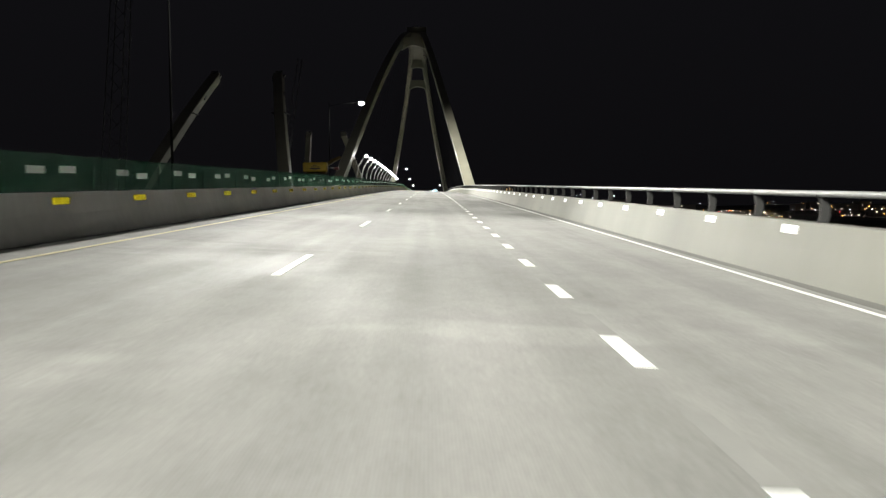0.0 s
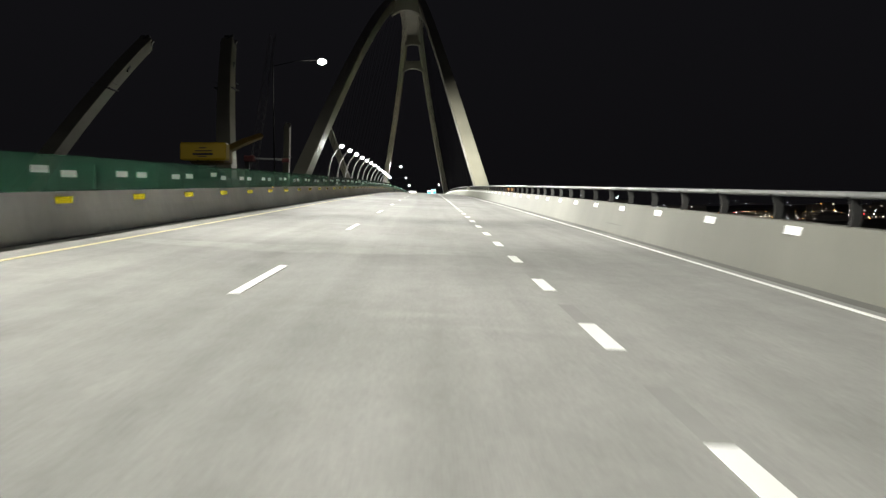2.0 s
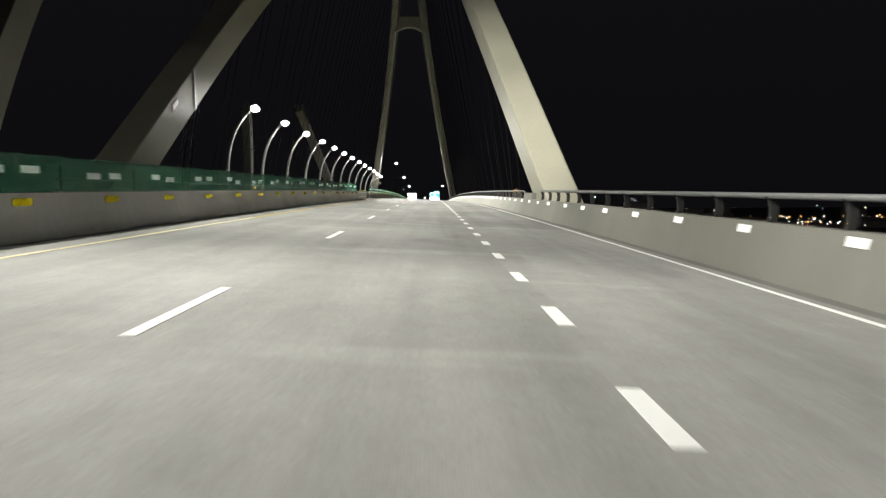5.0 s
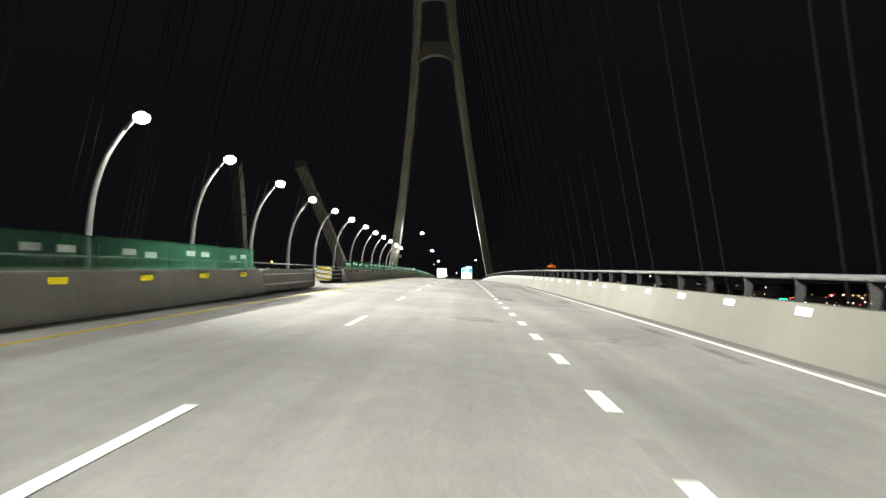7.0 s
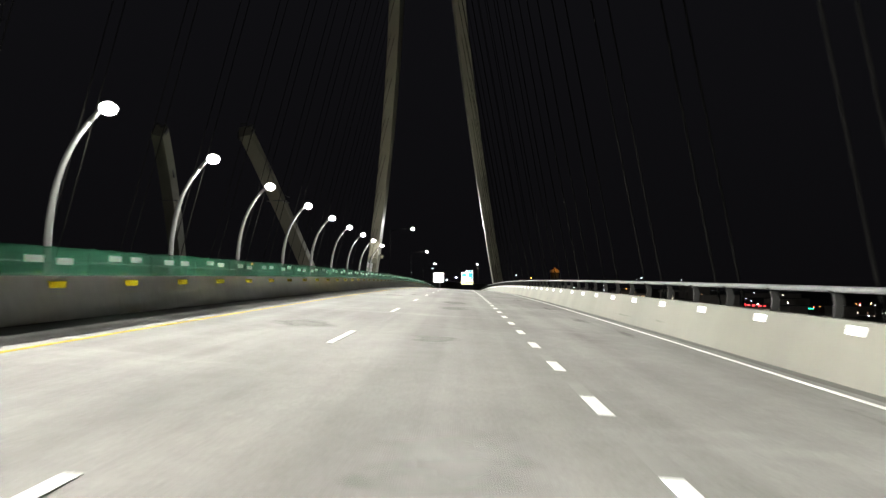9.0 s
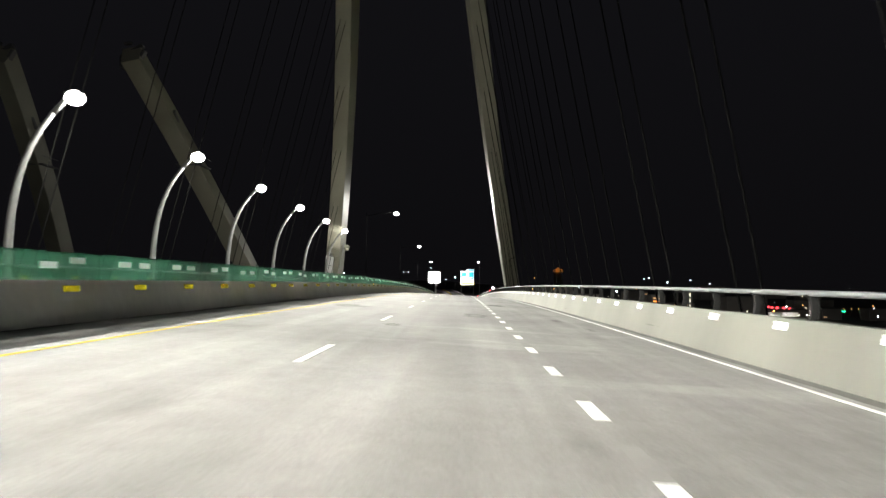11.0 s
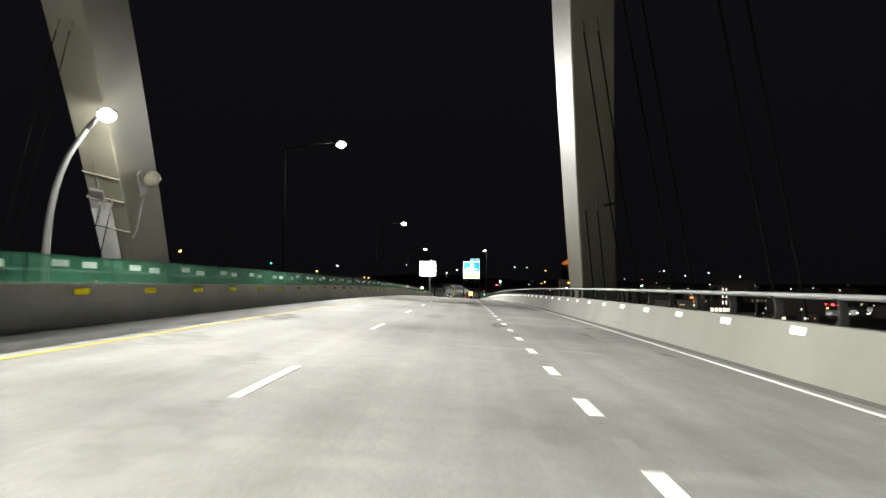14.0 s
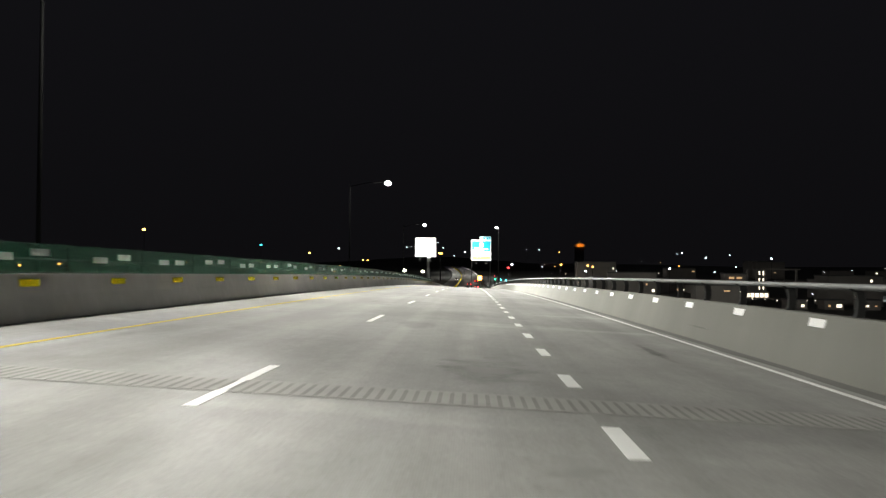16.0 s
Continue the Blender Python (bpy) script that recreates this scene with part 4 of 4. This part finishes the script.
car(-0.6, 800, 1, "dark car with lit red tail lights on the road")
car(3.2, 860, 1, "dark car with lit red tail lights on the road")
car(-9.0, 905, -1, "dark car with head lights coming the other way")

# lines and kerb rails of the road past the bridge
def far_strip(name, x, wide, mat, label):
    bm = bmesh.new()
    line = []
    for i in range(90):
        y = 640 + 9.0 * i
        line.append([bm.verts.new(at(x, y, 0.005)), bm.verts.new(at(x, y, 0.95)), bm.verts.new(at(x + wide, y, 0.95)), bm.verts.new(at(x + wide, y, 0.005))])
    for a, b in zip(line, line[1:]):
        for j in range(3):
            bm.faces.new((a[j], a[j + 1], b[j + 1], b[j]))
    return tagged(mesh_object(name, bm, mat), label, "barrier", kind="structure")


far_strip("road_barrier", -6.6, 0.25, REF_Y, "low barrier with yellow reflective strip along the far road")
far_strip("road_barrier", 6.4, 0.25, REF_W, "low barrier with white reflective strip along the far road")

# ---- the town on the far bank ----
def bulb_material(name, colour, power):
    return material(name, colour, emit=power)


WARM = bulb_material("sodium_glow", (1.0, 0.42, 0.08), 9.0)
COOL = bulb_material("cool_white_glow", (0.85, 0.95, 1.0), 9.0)
HALL = material("warm_stone_front", (0.45, 0.36, 0.25), 0.8, scale=3, vary=0.2)
GREENL = bulb_material("green_glow", (0.02, 0.95, 0.45), 5.0)
TEALL = bulb_material("teal_glow", (0.05, 0.85, 0.85), 5.0)
REDL = bulb_material("red_glow", (1.0, 0.04, 0.05), 6.0)
WINDOW = bulb_material("lit_window", (1.0, 0.88, 0.68), 1.8)
DIM_WINDOW = bulb_material("dim_warm_window", (1.0, 0.62, 0.30), 0.45)
WALL = material("dark_facade", (0.12, 0.11, 0.10), 0.8, scale=4, vary=0.25, rand=0.2)
ROOF = material("dark_roof", (0.05, 0.05, 0.05), 0.9, scale=4, vary=0.2)


def far_lamp(x, y, z, mat, size=0.7, label="distant lamp with a glowing head"):
    ob = empty("distant_lamp", Matrix.Translation((x, y, z)), label, "street lamp", "lamps of the town across the river")
    part("bulb", drop_lens((size, size, size * 0.8), (0, 0, 0)), mat, ob)
    part("pole", tube(bmesh.new(), [(0, 0.3, land_height(x, y) - z - 0.3), (0, 0.3, 0.4)], 0.08, 6), BLACK_POLE, ob)
    return ob


def building(x, y, w, d, h, lit, label, base=None, wall=None):
    z = land_height(x, y) if base is None else base
    ob = empty("building", Matrix.Translation((x, y, z)), label, "building", "buildings across the river")
    part("wall", boxed((w, d, h), Matrix.Translation((0, 0, h / 2)), 0.05), wall or WALL, ob)
    part("roof", boxed((w + 0.5, d + 0.5, 0.5), Matrix.Translation((0, 0, h + 0.2)), 0.05), ROOF, ob)
    floors, bays = max(1, int(h / 3.4)), max(2, int(w / 3.2))
    cells = [(f, b) for f in range(floors) for b in range(bays)]
    random.shuffle(cells)
    for f, b in cells[:lit]:
        part("window", boxed((random.choice((0.7, 0.9, 1.3, 2.2)), 0.12, random.choice((0.5, 0.9, 1.2))), Matrix.Translation((-w / 2 + (b + 0.5) * w / bays, -d / 2 - 0.04, 1.9 + f * 3.3)), 0.02), random.choice((WINDOW, WINDOW, DIM_WINDOW)), ob, "lit window")
    return ob


random.seed(11)
for i in range(34):
    x = 70 + 560 * random.random() ** 1.2
    y = 690 + 480 * random.random()
    if x < 130 and y > 880:
        x += 90
    h = random.choice((5, 6, 7, 8, 11, 14))
    building(x, y, random.uniform(12, 32), random.uniform(10, 20), h, random.choice((0, 1, 2, 3, 5)), "low dark town building with a few lit windows")
for i in range(16):
    x = -80 - 520 * random.random()
    y = 760 + 420 * random.random()
    building(x, y, random.uniform(12, 30), random.uniform(10, 18), random.choice((5, 6, 8, 10)), random.choice((0, 1, 2)), "low dark town building with a few lit windows")
for i in range(64):
    x = 60 + 720 * random.random()
    y = 700 + 620 * random.random()
    far_lamp(x, y, land_height(x, y) + random.choice((6.0, 8.0, 9.0, 11.0)), random.choice((WARM, COOL, COOL, WINDOW)), random.uniform(0.35, 0.8))
for i in range(26):
    x = -70 - 560 * random.random()
    y = 760 + 640 * random.random()
    far_lamp(x, y, land_height(x, y) + random.choice((6.0, 8.0, 9.0, 11.0)), random.choice((WARM, WARM, COOL)), random.uniform(0.35, 0.8))

for i in range(34):
    x = 300 + 330 * random.random()
    y = 780 + 260 * random.random()
    far_lamp(x, y, land_height(x, y) + random.choice((3.0, 5.0, 7.0, 9.0)), random.choice((WARM, WARM, COOL, HEADL, REDL)), random.uniform(0.5, 1.3))

for i in range(70):
    x = 230 + 300 * random.random()
    y = 740 + 200 * random.random()
    far_lamp(x, y, land_height(x, y) + random.choice((1.2, 2.0, 3.5, 5.0, 8.0)), random.choice((WARM, COOL, COOL, HEADL, WINDOW, REDL)), random.uniform(0.35, 1.0))

def light_row(x, y, dx, dy, n, up, mat, size, label):
    """Evenly spaced small lamps along a street or car park."""
    for k in range(n):
        px, py = x + dx * k + random.uniform(-1, 1), y + dy * k + random.uniform(-2, 2)
        far_lamp(px, py, land_height(px, py) + up, mat, size * random.uniform(0.7, 1.15), label=label)


light_row(112, 735, 5.5, 1.0, 9, 4.0, WINDOW, 0.55, "small pale lamp along the car park")
light_row(168, 800, 4.0, 3.0, 12, 5.0, COOL, 0.5, "cool white street lamp in the town")
light_row(206, 806, 3.4, 0.5, 8, 2.2, HEADL, 0.5, "bright lamp of the shop forecourt")
light_row(250, 830, 7.0, 4.0, 10, 6.0, WARM, 0.5, "warm orange street lamp in the town")
light_row(300, 770, 9.0, 2.0, 11, 4.0, HEADL, 0.5, "white lamp along the far river road")
light_row(330, 905, 11.0, 1.0, 9, 7.0, WARM, 0.6, "warm orange street lamp in the town")
light_row(60, 1010, 12.0, 9.0, 10, 6.0, WINDOW, 0.6, "pale lamp of a hillside street")
light_row(-60, 1050, -14.0, 8.0, 10, 6.0, WARM, 0.6, "warm lamp of a hillside street")

# single lights that stand out
for x, y, z, size in ((-45.5, 1500, 34.4, 1.2), (-35.0, 1400, 25.1, 1.2), (-19.4, 1300, 14.0, 1.0), (-5.8, 1100, 14.2, 1.6), (53.8, 1200, 19.1, 0.9), (66.1, 1200, 18.6, 0.8), (-72.2, 1300, 23.4, 0.9), (-66.5, 1300, 23.4, 0.9), (25.0, 900, 3.0, 1.6), (-148.0, 1300, 21.5, 1.6), (63.7, 850, -0.8, 1.2), (112.7, 862, 0.9, 1.5),):
    far_lamp(x, y, z, COOL, size * 0.8)
for x, y, z, size in ((274.8, 1471, 21.0, 2.0), (268.0, 1471, 19.6, 1.0), (336.0, 1473, 18.3, 1.8), (229.8, 1028, 8.8, 1.5), (274.3, 1361, 13.4, 1.6),):
    far_lamp(x, y, z, COOL, size * 0.8)
for x, y, z, size in ((-67.4, 900, 5.3, 1.2), (-64.5, 900, 5.0, 1.2), (-124.7, 700, 14.8, 1.6), (-91.0, 850, 8.5, 1.5), (-106.1, 600, 1.4, 1.0), (-116.5, 600, 1.0, 1.0), (75.7, 1100, 14.1, 1.4), (55.3, 900, 3.0, 1.2), (71.6, 900, 2.5, 1.3), (74.7, 900, 1.8, 1.3), (207.7, 815, -11.2, 1.2),):
    far_lamp(x, y, z, WARM, size * 0.8)
for x, y, z, size in ((-20.1, 640, 0.1, 1.3), (-15.8, 660, -0.4, 1.2),):
    far_lamp(x, y, z, HEADL, size * 0.8)
# coloured signs and traffic signals, simplified to lamps on poles
for x, y, z, size in ((22.9, 900, 0.8, 1.6), (11.0, 780, -2.9, 0.6), (231.0, 888, -9.8, 2.6), (238.0, 888, -10.4, 2.4), (243.0, 888, -10.8, 2.6), (234.0, 888, -10.2, 2.0), (247.0, 888, -11.0, 1.6),):
    far_lamp(x, y, z, REDL, size * 0.8)
for x, y, z, size in ((13.4, 760, -4.4, 1.0), (15.7, 760, -4.6, 0.8), (-131.7, 900, 14.4, 1.5),):
    far_lamp(x, y, z, TEALL, size * 0.8)
for x, y, z, size in ((10.8, 760, -4.2, 0.9),):
    far_lamp(x, y, z, GREENL, size * 0.8)


for x, y, z in ((-19.4, 1300, 12.6), (-5.8, 1100, 12.6), (25.0, 900, 1.8)):
    glow(Vector((x, y, z)), 12000 if y == 1300 else 50000)


def lit_slab(name, x0, x1, y, z0, z1, mat, label, category):
    ob = empty(name, Matrix.Translation(((x0 + x1) / 2, y, z0)), label, category)
    part("face", boxed((x1 - x0, 0.3, z1 - z0), Matrix.Translation((0, 0, (z1 - z0) / 2)), 0.05), mat, ob)
    zg = land_height(x0, y)
    if z0 > zg + 0.5:
        part("support", boxed((0.8, 0.6, z0 - zg), Matrix.Translation((0, 0.5, (zg - z0) / 2)), 0.05), DARK_STEEL, ob)
    return ob


def floodlit_hall(x, y, z):
    """A gabled hall on the hill, lit from the ground in amber."""
    ob = empty("hall", Matrix.Translation((x, y, z)), "gabled hilltop hall under amber floodlight", "building")
    zg = land_height(x, y) - z
    part("wall", boxed((15.0, 8.0, 3.4), Matrix.Translation((0, 4, 1.7)), 0.05), HALL, ob)
    part("plinth", boxed((13.0, 7.0, -zg), Matrix.Translation((0, 4, zg / 2)), 0.05), ROOF, ob, "dark plinth down the slope")
    bm = bmesh.new()
    front = [bm.verts.new((a, -0.05, c)) for a, c in ((-7.6, 3.4), (7.6, 3.4), (0.6, 6.6), (-0.6, 6.6))]
    back = [bm.verts.new((v.co.x, 8.05, v.co.z)) for v in front]
    bm.faces.new(front)
    bm.faces.new(list(reversed(back)))
    for k in range(4):
        bm.faces.new((front[k], front[(k + 1) % 4], back[(k + 1) % 4], back[k]))
    part("gable", bm, HALL, ob)
    part("turret", boxed((2.2, 2.2, 2.0), Matrix.Translation((0, 3, 7.2)), 0.05), HALL, ob)
    for k in range(5):
        part("pilaster", boxed((0.5, 0.3, 3.2), Matrix.Translation((-6.4 + 3.2 * k, -0.1, 1.7)), 0.03), HALL, ob)
    part("floodlight", boxed((1.2, 0.6, 0.5), Matrix.Translation((0, -9.0, 0.4 )), 0.05), CRANE_D, ob, "low floodlight housing")
    part("mast", boxed((0.3, 0.3, 0.6 - zg), Matrix.Translation((0, -9.0, (0.4 + zg) / 2)), 0.02), CRANE_D, ob)
    beam(Vector((x, y - 9.0, z + 0.8)), 5200, (0, 9.0, 3.4), 86, 0.5, (1.0, 0.30, 0.03))


floodlit_hall(155.0, 1575.0, 31.2)
lit_slab("neon_sign", 247, 264, 835, -11.9, -11.3, GREENL, "long thin green neon sign on a shop", "sign")
lit_slab("work_zone_sign", 3.0, 4.8, 760, -4.6, -2.8, WARM, "orange work zone sign beside the road", "sign")
lit_slab("work_zone_sign", -24.6, -21.6, 1000, 10.8, 11.7, WARM, "long orange lit sign on the hill", "sign")


def station_tower(x, y, top):
    """Open framed tower with a wide flat roof and lit stair."""
    z = land_height(x, y)
    ob = empty("stair_tower", Matrix.Translation((x, y, z)), "open framed stair tower with white lights and flat roof", "tower")
    h = top - z
    for sx in (-8, -2.6, 2.6, 20):
        part("column", boxed((1.1, 1.1, h), Matrix.Translation((sx, 0, h / 2)), 0.05), WALL, ob)
    part("roof", boxed((30, 7, 0.9), Matrix.Translation((6, 0, h)), 0.1), WALL, ob)
    for k in range(1, 4):
        part("landing", boxed((5.0, 4.0, 0.3), Matrix.Translation((0, 0.4, 4.2 * k)), 0.03), WALL, ob)
    for k in range(4):
        for sx in (-1.1, 1.1):
            part("light_strip", boxed((0.7, 0.2, 2.3), Matrix.Translation((sx, -0.7, 2.4 + k * 4.1)), 0.02), WINDOW, ob, "lit white strip")
    part("lobby", boxed((14, 6, 4.2), Matrix.Translation((-4, -1.5, 2.1)), 0.1), WALL, ob)
    for k in range(5):
        part("window", boxed((1.9, 0.12, 2.2), Matrix.Translation((-9.0 + 2.6 * k, -4.58, 2.1)), 0.02), WINDOW, ob, "lit window")
    return ob


station_tower(166.0, 868.0, 0.8)
building(91.5, 703.0, 16.0, 8.0, 10.5, 3, "dark block with a few warm lit windows")


def window_house(x, y):
    """A narrow house whose stacked windows glow orange and white."""
    z = land_height(x, y)
    ob = empty("building", Matrix.Translation((x, y, z)), "narrow dark building with stacked orange lit windows", "building", "buildings across the river")
    part("wall", boxed((9.0, 8.0, 14.0), Matrix.Translation((0, 4, 7.0)), 0.05), WALL, ob)
    part("roof", boxed((9.6, 8.6, 0.5), Matrix.Translation((0, 4, 14.2)), 0.05), ROOF, ob)
    for k, mat in enumerate((WINDOW, ORANGE, ORANGE, DIM_WINDOW)):
        for sx in (-1.9, 1.6):
            part("window", boxed((2.4, 0.14, 0.9), Matrix.Translation((sx, -0.06, 6.2 + 2.0 * k)), 0.02), mat, ob, "lit window")
    return ob


ORANGE = bulb_material("orange_window_glow", (1.0, 0.30, 0.06), 2.2)
window_house(121.5, 773.0)


def trailer(x, y, turn):
    """A white box trailer on two axles with its landing legs down."""
    ob = empty("trailer", Matrix.Translation((x, y, land_height(x, y))) @ Matrix.Rotation(turn, 4, "Z"), "white box trailer parked in a lit yard", "trailer", "trailers in the lit yard")
    part("box", boxed((11.0, 2.6, 2.9), Matrix.Translation((0, 0, 2.55)), 0.06), SIGN_W, ob)
    part("chassis", boxed((10.4, 0.9, 0.22), Matrix.Translation((0, 0, 0.98))), CRANE_D, ob)
    for sx in (-4.2, -3.0):
        for sy in (-1.05, 1.05):
            part("wheel", tube(bmesh.new(), [(sx, sy - 0.14, 0.5), (sx, sy + 0.14, 0.5)], 0.5, 12), RUBBER, ob)
    for sy in (-0.8, 0.8):
        part("landing_leg", boxed((0.14, 0.14, 0.95), Matrix.Translation((3.2, sy, 0.48))), CRANE_D, ob)
    return ob


for k, (x, y) in enumerate(((176.0, 800.0), (189.5, 803.0), (203.0, 806.0), (216.0, 810.0), (252.0, 880.0), (266.0, 884.0))):
    trailer(x, y, 0.12)
for x, y in ((182.0, 788.0), (208.0, 794.0), (258.0, 868.0)):
    z = land_height(x, y) + 8.0
    far_lamp(x, y, z, HEADL, 0.9, label="bright yard lamp on a tall pole")
    beam(Vector((x, y, z - 0.6)), 7000, (0, 0.75, -0.55), 110, 1.0)
for k in range(3):
    building(136.0 + 15.0 * k, 742.0, 8.0, 7.0, 4.2, 2, "small lit kiosk beside the car park")
building(84.0, 952.0, 26.0, 12.0, 16.0, 6, "dark apartment block with lit windows on the slope")
